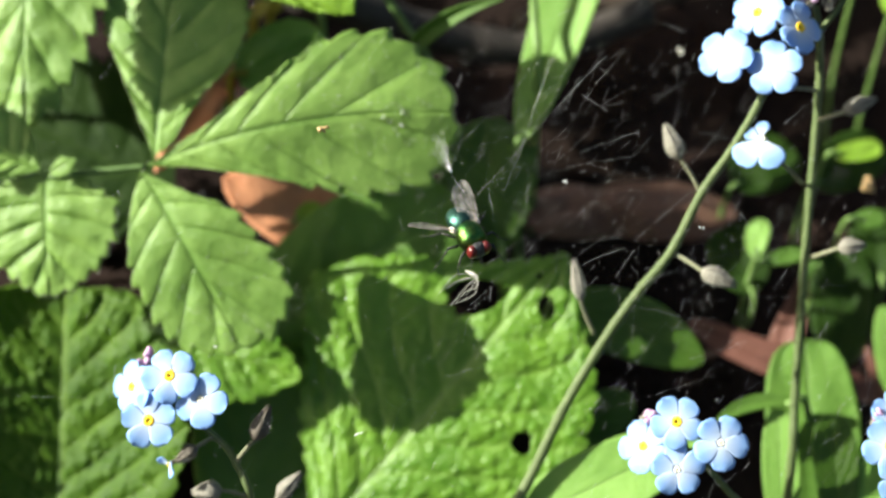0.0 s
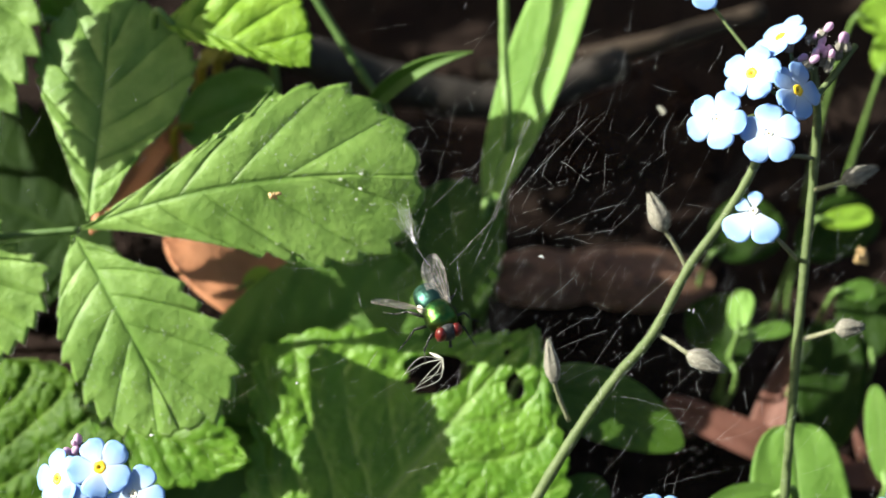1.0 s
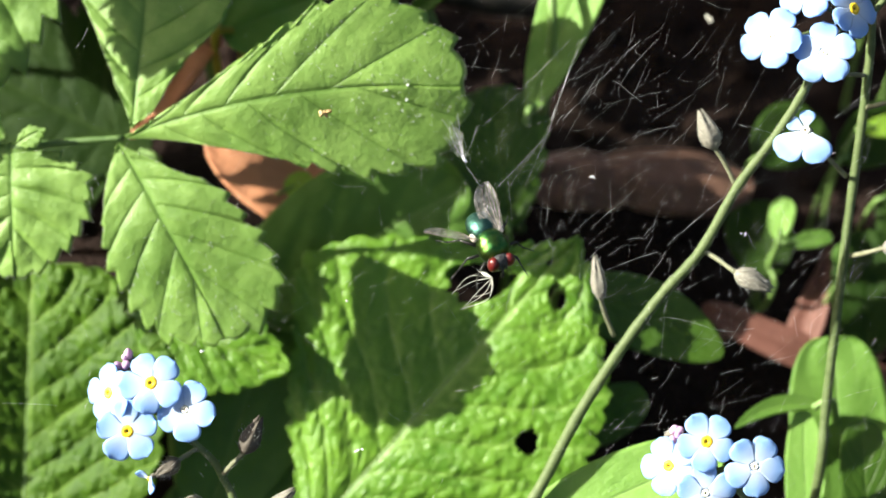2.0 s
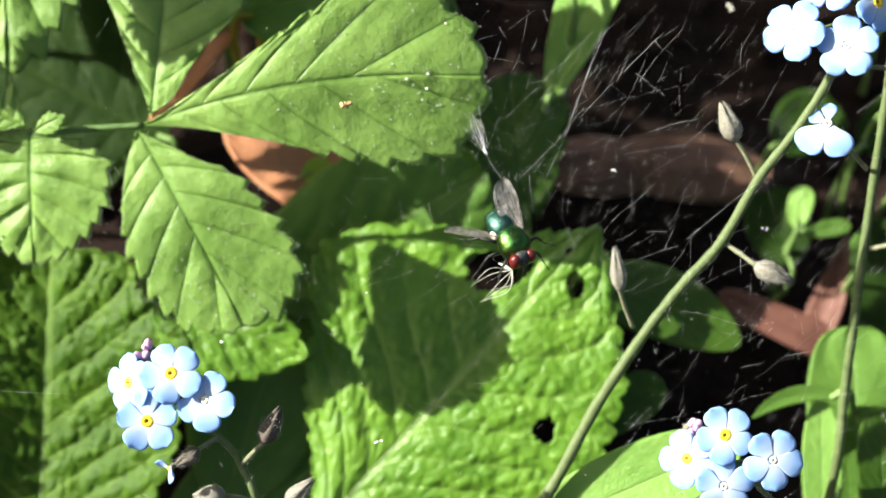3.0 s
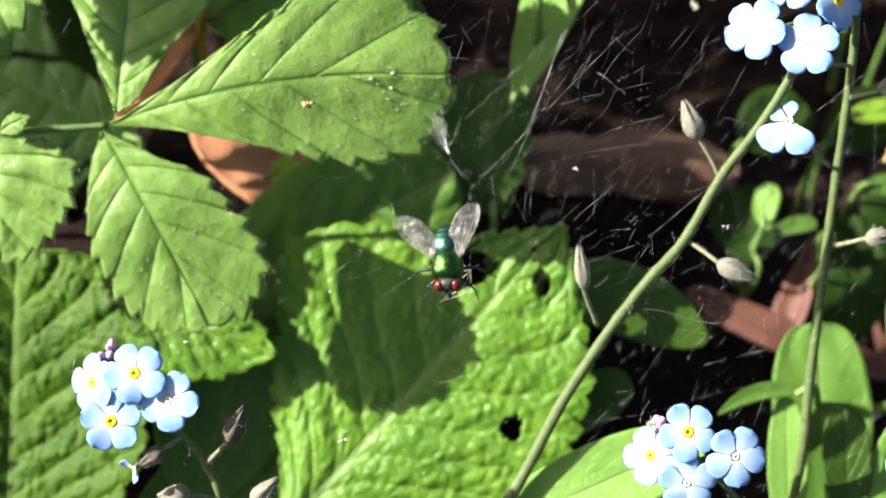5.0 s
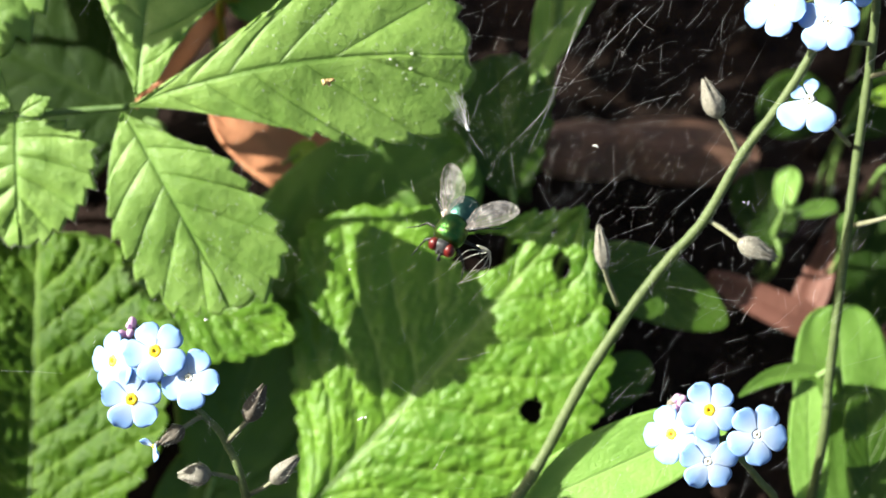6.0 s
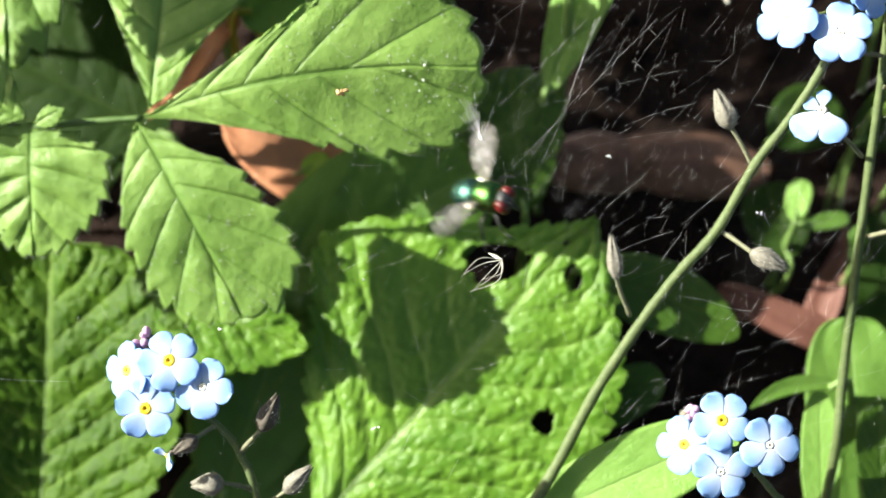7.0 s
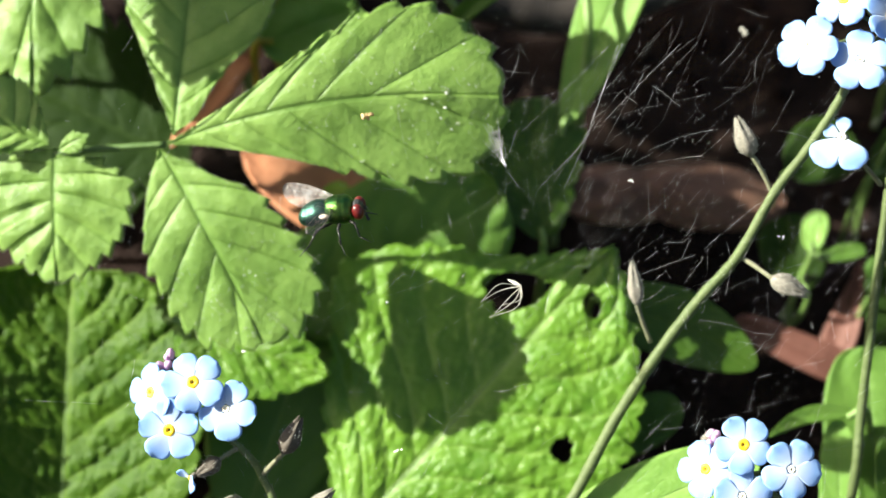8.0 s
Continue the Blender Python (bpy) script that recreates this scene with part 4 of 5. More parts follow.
def pink_buds(parent, centre, n, spread, seed):
    rnd = random.Random(seed)
    for k in range(n):
        c = Vector(centre) + Vector((rnd.gauss(0, spread), rnd.gauss(0, spread), rnd.gauss(0, spread * 0.5)))
        d = Vector((rnd.uniform(-0.6, 0.6), rnd.uniform(0.2, 1), rnd.uniform(0.2, 1))).normalized()
        r = rnd.uniform(0.45, 0.7)
        bm = bmesh.new()
        line = [W(c + d * s) for s in (-1.0, -0.5, 0.0, 0.5, 0.9, 1.1)]
        tube(bm, line, [0.001 * r * q for q in (0.35, 0.65, 0.95, 1.0, 0.6, 0.15)], 9)
        part("flower_bud", bm, PINK, parent, "closed pink flower bud")
        bud(parent, tuple(c - d * 2.1), tuple(c - d * 0.1), r * 2.3, BUD, seed * 9 + k, "calyx", 24)


def tall_plant():
    """The slanting stem with the high cluster."""
    line = [soil_under((-3.3, -57.0, -12.0)), (4.2, -44.0, -7.0), (13.3, -29.6, -5.0), (20.1, -16.5, -2.0), (26.6, -6.1, 1.0), (32.2, 1.5, 3.0), (37.6, 7.8, 5.0), (42.6, 17.0, 8.0), (47.2, 23.3, 10.0), (51.3, 30.0, 12.0), (54.7, 37.0, 12.0)]
    top = root("forget_me_not", line[0], "tall forget-me-not with a slanting hairy stem, blue flowers and buds", "flower", "forget-me-nots")
    stem = rod("stem", line, 1.02, 0.66, STEM, top, "slanting hairy stem")
    hairy(stem, line, 1.02, 0.66, 900, 5)
    pedicel(top, (42.6, 17.3, 6.0), (41.0, 20.2, 7.0), (39.3, 22.6, 8.0), 0.32, 1)
    bud(top, (39.3, 22.5, 8.0), (37.1, 27.8, 9.0), 3.0, BUD, 1, label="grey-green hairy closed bud")
    pedicel(top, (37.5, 8.2, 4.0), (40.0, 6.3, 6.0), (42.4, 4.2, 8.0), 0.32, 2)
    bud(top, (42.0, 4.4, 8.0), (47.2, 1.9, 9.0), 3.0, BUD, 2, label="grey-green hairy closed bud")
    pedicel(top, (25.2, -4.9, 0.0), (23.7, -1.6, 2.0), (22.7, 1.1, 4.0), 0.32, 3)
    bud(top, (22.9, 0.6, 4.0), (22.0, 6.8, 5.0), 2.2, BUD, 3, label="grey-green hairy closed bud")
    hub = (57.7, 40.7, 12.0)
    for k, (c, n, roll, gaps) in enumerate((((46.1, 37.5, 16.0), (-0.4, 0.12, 1), 58, ()), ((53.3, 35.1, 17.0), (-0.25, 0.08, 1), 88, ()), ((51.3, 44.1, 16.0), (-0.5, 0.25, 1), 70, ()),
                                            ((57.6, 41.3, 17.0), (0.55, 0.1, 1), 75, ()), ((56.1, 49.9, 14.0), (-0.75, 0.75, 0.6), 30, ()), ((45.6, 58.8, 12.0), (0.0, 0.2, 1), 54, ()))):
        flower(top, c, 4.75, n, roll, 5, gaps, 100 + k, tube_to=hub, eye=PALE if k < 2 else None)
    pink_buds(top, (61.8, 47.1, 15.0), 8, 1.6, 4)
    pink_buds(top, (64.9, 48.1, 14.0), 6, 1.5, 5)
    rod("stem", [(54.7, 37.0, 12.0), (58.9, 39.1, 12.0), (63.4, 43.8, 13.0), (67.3, 48.8, 13.0)], 0.6, 0.45, STEM, top)
    return top


tall_plant()


def slim_plant():
    line = [soil_under((58.6, -41.3, -20.0)), (58.8, -27.6, -14.0), (59.3, -15.3, -10.0), (60.8, 10.4, -2.0), (62.2, 29.4, 4.0), (62.4, 39.8, 8.0), (61.4, 46.0, 11.0)]
    top = root("forget_me_not", line[0], "slim upright forget-me-not with a worn blue flower and buds", "flower", "forget-me-nots")
    stem = rod("stem", line, 0.85, 0.6, STEM, top, "upright hairy stem")
    hairy(stem, line, 0.85, 0.6, 500, 6)
    pedicel(top, (62.4, 28.8, 4.0), (64.0, 29.1, 6.0), (66.4, 29.6, 7.0), 0.35, 7)
    bud(top, (65.9, 29.6, 7.0), (70.9, 31.4, 8.0), 2.7, BUD, 7, label="grey-green hairy closed bud")
    pedicel(top, (61.4, 7.0, -2.0), (63.0, 7.4, 1.0), (65.5, 8.1, 3.0), 0.35, 8)
    bud(top, (64.9, 8.0, 3.0), (69.0, 8.3, 4.0), 2.7, BUD, 8, label="grey-green hairy closed bud")
    pedicel(top, (60.0, 18.9, 1.0), (56.9, 20.6, 6.0), (53.3, 22.8, 10.0), 0.3, 9)
    flower(top, (51.7, 24.7, 12.0), 5.6, (-0.2, 0.15, 1), 222, 5, (2,), 130, short=(3, 4), eye=PALE)
    pedicel(top, (61.7, 33.4, 6.0), (59.7, 33.1, 9.0), (56.4, 33.0, 11.0), 0.3, 10)
    return top


slim_plant()


def low_cluster(name_seed, stem_line, flowers, buds_at, label, pale=()):
    top = root("forget_me_not", stem_line[0], label, "flower", "forget-me-nots")
    stem = rod("stem", stem_line, 0.7, 0.45, STEM, top)
    hairy(stem, stem_line, 0.7, 0.45, 160, name_seed)
    hub = stem_line[-1]
    for k, (c, n, roll, r) in enumerate(flowers):
        flower(top, c, r, n, roll, 5, (), name_seed * 10 + k, tube_to=hub, eye=PALE if k in pale else None)
    pink_buds(top, buds_at, 5, 0.7, name_seed)
    return top


left = low_cluster(21, [soil_under((-27.4, -46.8, 6.0), 0, -4), (-29.1, -33.8, 10.0), (-31.8, -23.9, 14.0), (-34.9, -19.8, 15.0), (-41.2, -14.7, 15.0)],
                   [((-40.6, -10.5, 21.0), (0.0, 0.1, 1), 44, 4.75), ((-44.1, -17.2, 19.5), (0.0, -0.1, 1), 92, 4.75), ((-36.0, -14.2, 20.5), (-0.12, 0.05, 1), 62, 4.75), ((-47.0, -12.0, 18.0), (-0.65, 0.1, 1), 100, 4.6)],
                   (-45.0, -7.8, 17.0), "low forget-me-not with a cluster of four blue flowers", (2,))
pedicel(left, (-31.8, -23.9, 14.0), (-30.0, -22.1, 16.0), (-28.0, -20.1, 17.0), 0.33, 31)
bud(left, (-28.4, -20.5, 17.0), (-26.0, -15.6, 18.0), 2.9, DARKBUD, 31, label="dull brown hairy bud")
pedicel(left, (-34.9, -19.8, 15.0), (-36.3, -20.7, 16.0), (-37.7, -21.6, 17.0), 0.3, 32)
bud(left, (-37.3, -21.4, 17.0), (-40.4, -23.5, 17.5), 2.4, DARKBUD, 32, label="dull brown calyx of a faded flower")
flower(left, (-41.5, -24.0, 17.5), 2.0, (-0.7, -0.5, 0.6), 20, 5, (1, 3), 77, worn=True)
pedicel(left, (-30.0, -29.6, 11.0), (-32.3, -28.6, 13.0), (-34.2, -28.2, 14.0), 0.3, 33)
bud(left, (-34.0, -28.2, 14.0), (-38.3, -28.3, 15.0), 3.2, BUD, 33, label="grey-green hairy bud")
pedicel(left, (-29.1, -31.8, 10.0), (-26.8, -30.5, 12.0), (-25.1, -29.4, 13.0), 0.3, 34)
bud(left, (-25.4, -29.6, 13.0), (-21.6, -25.9, 15.0), 2.6, BUD, 34, label="grey-green hairy bud")

low_cluster(22, [soil_under((54.6, -51.1, -10.0), 0, -4), (49.0, -37.5, 2.0), (44.5, -29.9, 8.0), (38.6, -23.8, 11.0)],
            [((36.2, -19.3, 17.0), (0.0, 0.05, 1), 46, 4.6), ((42.6, -22.6, 18.5), (0.1, 0.0, 1), 60, 4.6), ((36.1, -26.5, 16.5), (0.0, -0.1, 1), 92, 4.6), ((31.3, -22.9, 14.0), (-0.5, 0.1, 1), 110, 4.5)],
            (32.4, -18.6, 13.0), "low forget-me-not with a cluster of pale blue flowers", (1, 2))
low_cluster(23, [soil_under((79.6, -48.8, -10.0), 0, -4), (76.2, -36.8, 2.0), (72.3, -24.8, 9.0)],
            [((69.0, -23.8, 14.0), (0.0, 0.05, 1), 50, 4.7), ((71.0, -19.1, 12.0), (0.2, 0.3, 1), 20, 4.7), ((71.1, -29.0, 13.0), (0.1, -0.1, 1), 70, 4.7)],
            (68.4, -19.0, 12.0), "forget-me-not with pale blue flowers at the edge")


# ---- spider web ----
def build_web():
    rnd = random.Random(8)
    bm = bmesh.new()

    def strand(a, b, r, sag=0.06, n=5):
        a, b = Vector(a), Vector(b)
        L = (b - a).length
        o = Vector((rnd.gauss(0, 1), rnd.gauss(0, 1), rnd.gauss(0, 1))) * L * sag
        o2 = Vector((rnd.gauss(0, 1), rnd.gauss(0, 1), 0)) * L * sag * 0.4
        pts = []
        for k in range(n + 1):
            t = k / n
            pts.append(W(a.lerp(b, t) + o * 4 * t * (1 - t) + o2 * math.sin(t * 6.28)))
        wide = r * 0.00135
        tube(bm, pts, [wide * rnd.choice((0.4, 0.5, 0.7, 0.9, 1.7)) for _ in pts], 3, False)

    def put(n, cx, cy, sx, sy, lo, hi, lean, spread, r):
        for _ in range(n):
            c = Vector((rnd.gauss(cx, sx), rnd.gauss(cy, sy), rnd.uniform(16, 25)))
            L = lo + (hi - lo) * rnd.random() ** 2.5
            a = radians(rnd.gauss(lean, spread))
            d = Vector((math.cos(a), math.sin(a), rnd.gauss(0, 0.3))) * L / 2
            strand(c - d, c + d, r * rnd.uniform(0.5, 1.3), rnd.choice((0.01, 0.02, 0.04)), 7)

    put(200, 34, 26, 19, 16, 0.2, 8.0, 52, 26, 0.0031)
    put(230, 40, -6, 18, 16, 0.2, 6.0, 60, 24, 0.0046)
    put(240, 4, 6, 26, 24, 0.2, 3.6, 82, 55, 0.0046)
    put(200, -32, 10, 26, 26, 0.2, 3.6, 70, 55, 0.0048)
    put(110, 15, 22, 9, 11, 0.2, 5.0, 58, 35, 0.0032)
    # long carrying threads
    for _ in range(90):
        c = Vector((rnd.gauss(30, 24), rnd.gauss(14, 19), rnd.uniform(16, 26)))
        a = radians(rnd.gauss(52, 24))
        d = Vector((math.cos(a), math.sin(a), rnd.gauss(0, 0.2))) * rnd.uniform(5, 18)
        strand(c - d, c + d, 0.0019, 0.02, 12)
    # the brightest threads, round the fly and between it and the tall stem
    strand((7.2, 16.2, 22.0), (13.3, 22.4, 23.0), 0.0110, 0.006, 8)
    strand((13.3, 22.4, 23.0), (18.8, 36.2, 24.0), 0.0100, 0.006, 14)
    strand((13.5, 22.0, 23.0), (18.2, 36.0, 24.0), 0.0060, 0.012, 14)
    strand((15.4, 26.8, 22.0), (10.7, 16.1, 23.0), 0.0080, 0.012, 12)
    strand((5.0, 24.2, 23.0), (17.2, 36.2, 24.0), 0.0060, 0.010, 14)
    strand((15.2, 24.3, 24.0), (26.7, 36.0, 25.0), 0.0075, 0.012, 14)
    strand((23.6, 29.4, 24.0), (29.2, 36.3, 25.0), 0.0070, 0.020, 10)
    strand((2.2, 20.2, 21.0), (4.8, 16.2, 22.0), 0.0090, 0.012, 8)
    strand((30.1, 8.0, 22.0), (39.6, 15.6, 23.0), 0.0085, 0.010, 22)
    strand((21.7, 4.5, 22.0), (28.7, 7.0, 23.0), 0.0070, 0.012, 12)
    strand((19.8, 10.3, 22.0), (26.1, 16.0, 23.0), 0.0050, 0.020, 12)
    strand((22.3, 21.5, 23.0), (31.2, 24.2, 24.0), 0.0065, 0.025, 12)
    strand((15.9, 18.0, 23.0), (29.9, 20.7, 24.0), 0.0045, 0.020, 14)
    strand((23.0, 30.5, 23.0), (26.7, 27.5, 24.0), 0.0080, 0.060, 10)
    strand((32.4, 33.4, 23.0), (35.1, 36.4, 24.0), 0.0075, 0.040, 8)
    strand((40.3, 24.3, 23.0), (46.5, 22.2, 24.0), 0.0055, 0.040, 10)
    strand((53.4, 25.3, 22.0), (59.6, 30.0, 23.0), 0.0065, 0.010, 12)
    strand((9.1, 11.6, 22.0), (8.5, 16.7, 23.0), 0.0060, 0.040, 8)
    strand((-14.0, 1.4, 20.0), (-6.8, 4.0, 21.0), 0.0050, 0.020, 10)
    strand((29.5, -1.9, 21.0), (39.7, -3.9, 22.0), 0.0075, 0.060, 16)
    strand((-64.1, -13.0, 20.0), (-53.6, -13.6, 20.0), 0.0070, 0.010, 14)
    strand((-16.4, 27.4, 24.0), (-5.5, 41.2, 26.0), 0.0035, 0.010, 14)
    tagged(part("spider_web", bm, SILK), "tangled fine white spider silk strung between the plants", "spider web", kind="stuff")


build_web()


def silk_tuft():
    """A tuft of pale fibres caught at the end of the toothed leaflet."""
    rnd = random.Random(4)
    bm = bmesh.new()
    a = Vector((2.6, 20.0, 20.0))
    for _ in range(22):
        b = Vector((1.1, 23.6, 20.0)) + Vector((rnd.gauss(0, 1.5), rnd.gauss(0, 1.6), rnd.gauss(0, 1.2)))
        o = Vector((rnd.gauss(0, 0.3), rnd.gauss(0, 0.3), 0))
        tube(bm, [W(a), W(a.lerp(b, 0.5) + o), W(b)], 0.00001, 3, False)
    tube(bm, [W(a + Vector((0.3, -0.3, 0))), W(a), W(a + Vector((-0.3, 0.5, 0)))], [0.00010, 0.00022, 0.00008], 6)
    tagged(part("seed_tuft", bm, SILK), "pale seed tuft caught in the web", "seed")


silk_tuft()


def debris(name, at, size, label, material, seed, n=4):
    rnd = random.Random(seed)
    bm = bmesh.new()
    for _ in range(n):
        c = Vector(at) + Vector((rnd.gauss(0, 0.5), rnd.gauss(0, 0.25), rnd.gauss(0, 0.3))) * size
        m = Matrix.Translation(W(c)) @ Euler((rnd.random() * 6, rnd.random() * 6, rnd.random() * 6)).to_matrix().to_4x4() @ Matrix.Diagonal((1, 0.6, 0.4, 1))
        made = bmesh.ops.create_icosphere(bm, subdivisions=2, radius=0.0005 * size * rnd.uniform(0.7, 1.2), matrix=m)
        for v in made["verts"]:
            v.co += Vector((rnd.uniform(-1, 1), rnd.uniform(-1, 1), rnd.uniform(-1, 1))) * 0.00009 * size
    return tagged(part(name, bm, material, smooth=False), label, "debris", "specks in the web")


debris("web_speck", (-16.6, 26.0, 24.0), 1.0, "small straw-coloured crumb caught in the web", DEBRIS, 1, 5)
debris("web_speck", (39.5, 9.4, 27.0), 0.5, "tiny white speck caught in the web", SILK, 2, 3)
debris("web_speck", (20.1, 17.3, 22.0), 0.5, "tiny white speck caught in the web", SILK, 3, 3)
debris("web_speck", (-13.8, 0.6, 20.0), 0.4, "tiny white speck caught in the web", SILK, 4, 3)
debris("web_speck", (-12.0, -19.8, 20.0), 0.5, "tiny white speck caught in the web", SILK, 5, 3)
debris("web_speck", (44.1, 47.2, -25.0), 0.9, "pale tangle of silk and dust in the web", HUSK, 6, 5)
debris("web_speck", (-33.8, -6.3, 20.0), 0.4, "tiny white speck caught in the web", SILK, 7, 3)
debris("plant_crumb", (77.1, 22.4, -30.0), 1.7, "small tan flake of dry plant resting on a leaf", DEBRIS, 8, 6)


def spider_skin():
    """A shed spider skin: pale curled legs on a small husk."""
    foot = (6.4, 3.7, 18.0)
    top = root("spider_skin", foot, "pale empty spider skin with curled legs hanging in the web", "spider skin")
    bm = bmesh.new()
    a, b = W(foot), W((5.1, 4.4, 17.0))
    tube(bm, smooth_line([a, a.lerp(b, 0.5), b, b.lerp(a, -0.4)], 3), [0.0001, 0.00015, 0.0002, 0.00026, 0.00028, 0.00026, 0.0002, 0.00015, 0.00012, 0.0001], 8)
    part("husk", bm, HUSK, top)
    tips = [(0.7, 1.4, 18.0), (1.9, -0.7, 18.0), (2.3, -0.5, 19.0), (2.7, -0.1, 17.0), (1.1, 1.8, 17.0), (3.6, 1.0, 19.0)]
    mids = [(3.2, 3.9, 19.0), (5.8, 0.8, 19.0), (5.3, 1.6, 20.0), (4.6, 2.0, 18.0), (3.7, 3.2, 17.0), (6.2, 1.8, 20.0)]
    for m, e in zip(mids, tips):
        bm = bmesh.new()
        line = smooth_line([a, W(m), W(e)], 6)
        tube(bm, line, [0.000065 - 0.00005 * i / len(line) for i in range(len(line))], 6)
        part("leg", bm, HUSK, top)
    return top


skin = spider_skin()


# ---- the fly ----
def lathe(bm, prof, squash=1.0, n=20):
    """A body of rings along x: rows of (x, radius, height of the axis), in millimetres."""
    rings = []
    for x, r, h in prof:
        rings.append([bm.verts.new(Vector((x, r * math.cos(t), h + r * squash * math.sin(t))) * 0.001) for t in (2 * math.pi * i / n for i in range(n))])
    for a, b in zip(rings, rings[1:]):
        for i in range(n):
            bm.faces.new((a[i], a[(i + 1) % n], b[(i + 1) % n], b[i]))
    bm.faces.new(rings[0][::-1])
    bm.faces.new(rings[-1])
    bmesh.ops.recalc_face_normals(bm, faces=bm.faces)


def build_fly():
    """A greenbottle, head to +x, back to +z; its parts are in its own space."""
    fly = new("fly")
    fly.empty_display_size = 0.004
    tagged(fly, "metallic green fly with red eyes caught in the web", "fly")

    def piece(name, bm, mat, parent=None, label=""):
        ob = part(name, bm, mat, None, label)
        ob.parent = parent or fly
        return ob

    bm = bmesh.new()
    lathe(bm, [(-0.95, 0.7, 0.2), (-0.85, 1.25, 0.2), (-0.45, 1.58, 0.2), (0.1, 1.78, 0.2), (0.7, 1.88, 0.15), (1.25, 1.92, 0.15), (1.36, 1.86, 0.15), (1.5, 1.90, 0.15), (2.0, 1.75, 0.1), (2.4, 1.4, 0.05), (2.65, 0.85, 0.0), (2.72, 0.3, 0)], 0.95, 24)
    thorax = piece("thorax", bm, GREEN_METAL, None, "bright metallic green thorax")
    bm = bmesh.new()
    lathe(bm, [(-0.95, 0.35, 0.75), (-0.85, 0.6, 0.78), (-0.5, 0.82, 0.80), (-0.1, 0.8, 0.75), (0.1, 0.4, 0.7)], 0.75, 16)
    piece("scutellum", bm, GREEN_METAL, thorax)
    bm = bmesh.new()
    lathe(bm, [(x + 0.45, r, h) for x, r, h in [(-4.75, 0.15, -0.45), (-4.65, 0.6, -0.42), (-4.35, 1.1, -0.35), (-3.85, 1.5, -0.22), (-3.7, 1.49, -0.2), (-3.6, 1.58, -0.18), (-3.1, 1.75, -0.05), (-2.85, 1.74, 0), (-2.75, 1.80, 0.02), (-2.2, 1.78, 0.1), (-1.7, 1.68, 0.15), (-1.2, 1.5, 0.15), (-0.8, 1.1, 0.15)]], 0.82, 24)
    piece("abdomen", bm, TEAL_METAL, None, "blue-green metallic abdomen")
    bm = bmesh.new()
    lathe(bm, [(2.35, 0.7, 0.0), (2.6, 1.2, -0.02), (3.0, 1.34, -0.05), (3.35, 1.28, -0.1), (3.65, 0.9, -0.18), (3.85, 0.45, -0.3), (3.92, 0.15, -0.35)], 0.92, 20)
    head = piece("head", bm, FACE, None, "grey and black face between the eyes")
    for s in (-1, 1):
        bm = bmesh.new()
        bmesh.ops.create_icosphere(bm, subdivisions=3, radius=0.00098, matrix=Matrix.Translation((0.00315, s * 0.00096, 0.00010)) @ Matrix.Rotation(s * 0.35, 4, "Z") @ Matrix.Diagonal((0.80, 0.72, 1.05, 1)))
        piece("eye", bm, RED_EYE, head, "dark red compound eye")
        bm = bmesh.new()
        tube(bm, [Vector(q) * 0.001 for q in ((3.75, s * 0.2, 0.15), (4.05, s * 0.25, 0.1), (4.2, s * 0.28, -0.15))], [0.00009, 0.00011, 0.00005], 6)
        piece("antenna", bm, BLACK, head)
        bm = bmesh.new()
        bmesh.ops.create_icosphere(bm, subdivisions=2, radius=0.00062, matrix=Matrix.Translation((-0.00085, s * 0.00168, 0.0003)) @ Matrix.Diagonal((1.0, 0.7, 0.45, 1)))
        piece("calypter", bm, WHITE, thorax, "whitish scale at the wing's root")
        # legs: (hip, knee, ankle, toe)
        for k, (hip, knee, ankle, toe) in enumerate((((1.7, 0.8, -0.9), (2.8, 2.3, -0.7), (3.2, 2.9, -2.2), (4.6, 3.3, -2.9)),
                                                     ((0.8, 0.9, -1.1), (0.9, 3.2, -0.7), (1.1, 4.2, -2.3), (1.7, 5.6, -3.0)),
                                                     ((-0.1, 0.8, -1.1), (-1.7, 2.9, -0.7), (-2.8, 3.9, -2.2), (-4.0, 4.8, -3.0)))):
            pts = [Vector((p[0], s * p[1], p[2])) * 0.001 for p in (hip, knee, ankle, toe)]
            bm = bmesh.new()
            tube(bm, [pts[0], pts[0].lerp(pts[1], 0.5), pts[1]], [0.00016, 0.00022, 0.00015], 7)
            tube(bm, [pts[1], pts[2]], [0.00013, 0.00010], 7)
            tube(bm, [pts[2], pts[2].lerp(pts[3], 0.5), pts[3]], [0.00008, 0.00007, 0.00004], 6)
            rnd = random.Random(k)
            for a, b in ((pts[0], pts[1]), (pts[1], pts[2])):
                hairs_along(bm, [a, a.lerp(b, 0.5), b], 0.00013, 16, 0.00045, rnd)
            piece("leg", bm, BLACK, None, "black bristly leg")
    bm = bmesh.new()
    tube(bm, [Vector(q) * 0.001 for q in ((3.7, 0, -0.5), (3.95, 0, -1.1), (4.05, 0, -1.6))], [0.0002, 0.00016, 0.00024], 8)
    piece("proboscis", bm, FACE, head)
    bm = bmesh.new()
    rnd = random.Random(9)
    for _ in range(90):
        x = rnd.uniform(-0.8, 2.4)
        t = rnd.uniform(0.15, 2.99)
        r = np.interp(x, [-0.75, 0.1, 1.2, 2.4], [0.9, 1.66, 1.9, 1.4])
        o = Vector((0, math.cos(t), math.sin(t) * 0.9))
        p = Vector((x, 0, 0.15)) + o * r
        tube(bm, [p * 0.001, (p + (o + Vector((-0.9, 0, 0))).normalized() * rnd.uniform(0.35, 0.8)) * 0.001], [0.00002, 0.000005], 3, False)
    piece("bristles", bm, BLACK, thorax, "black bristles")
    wings = []
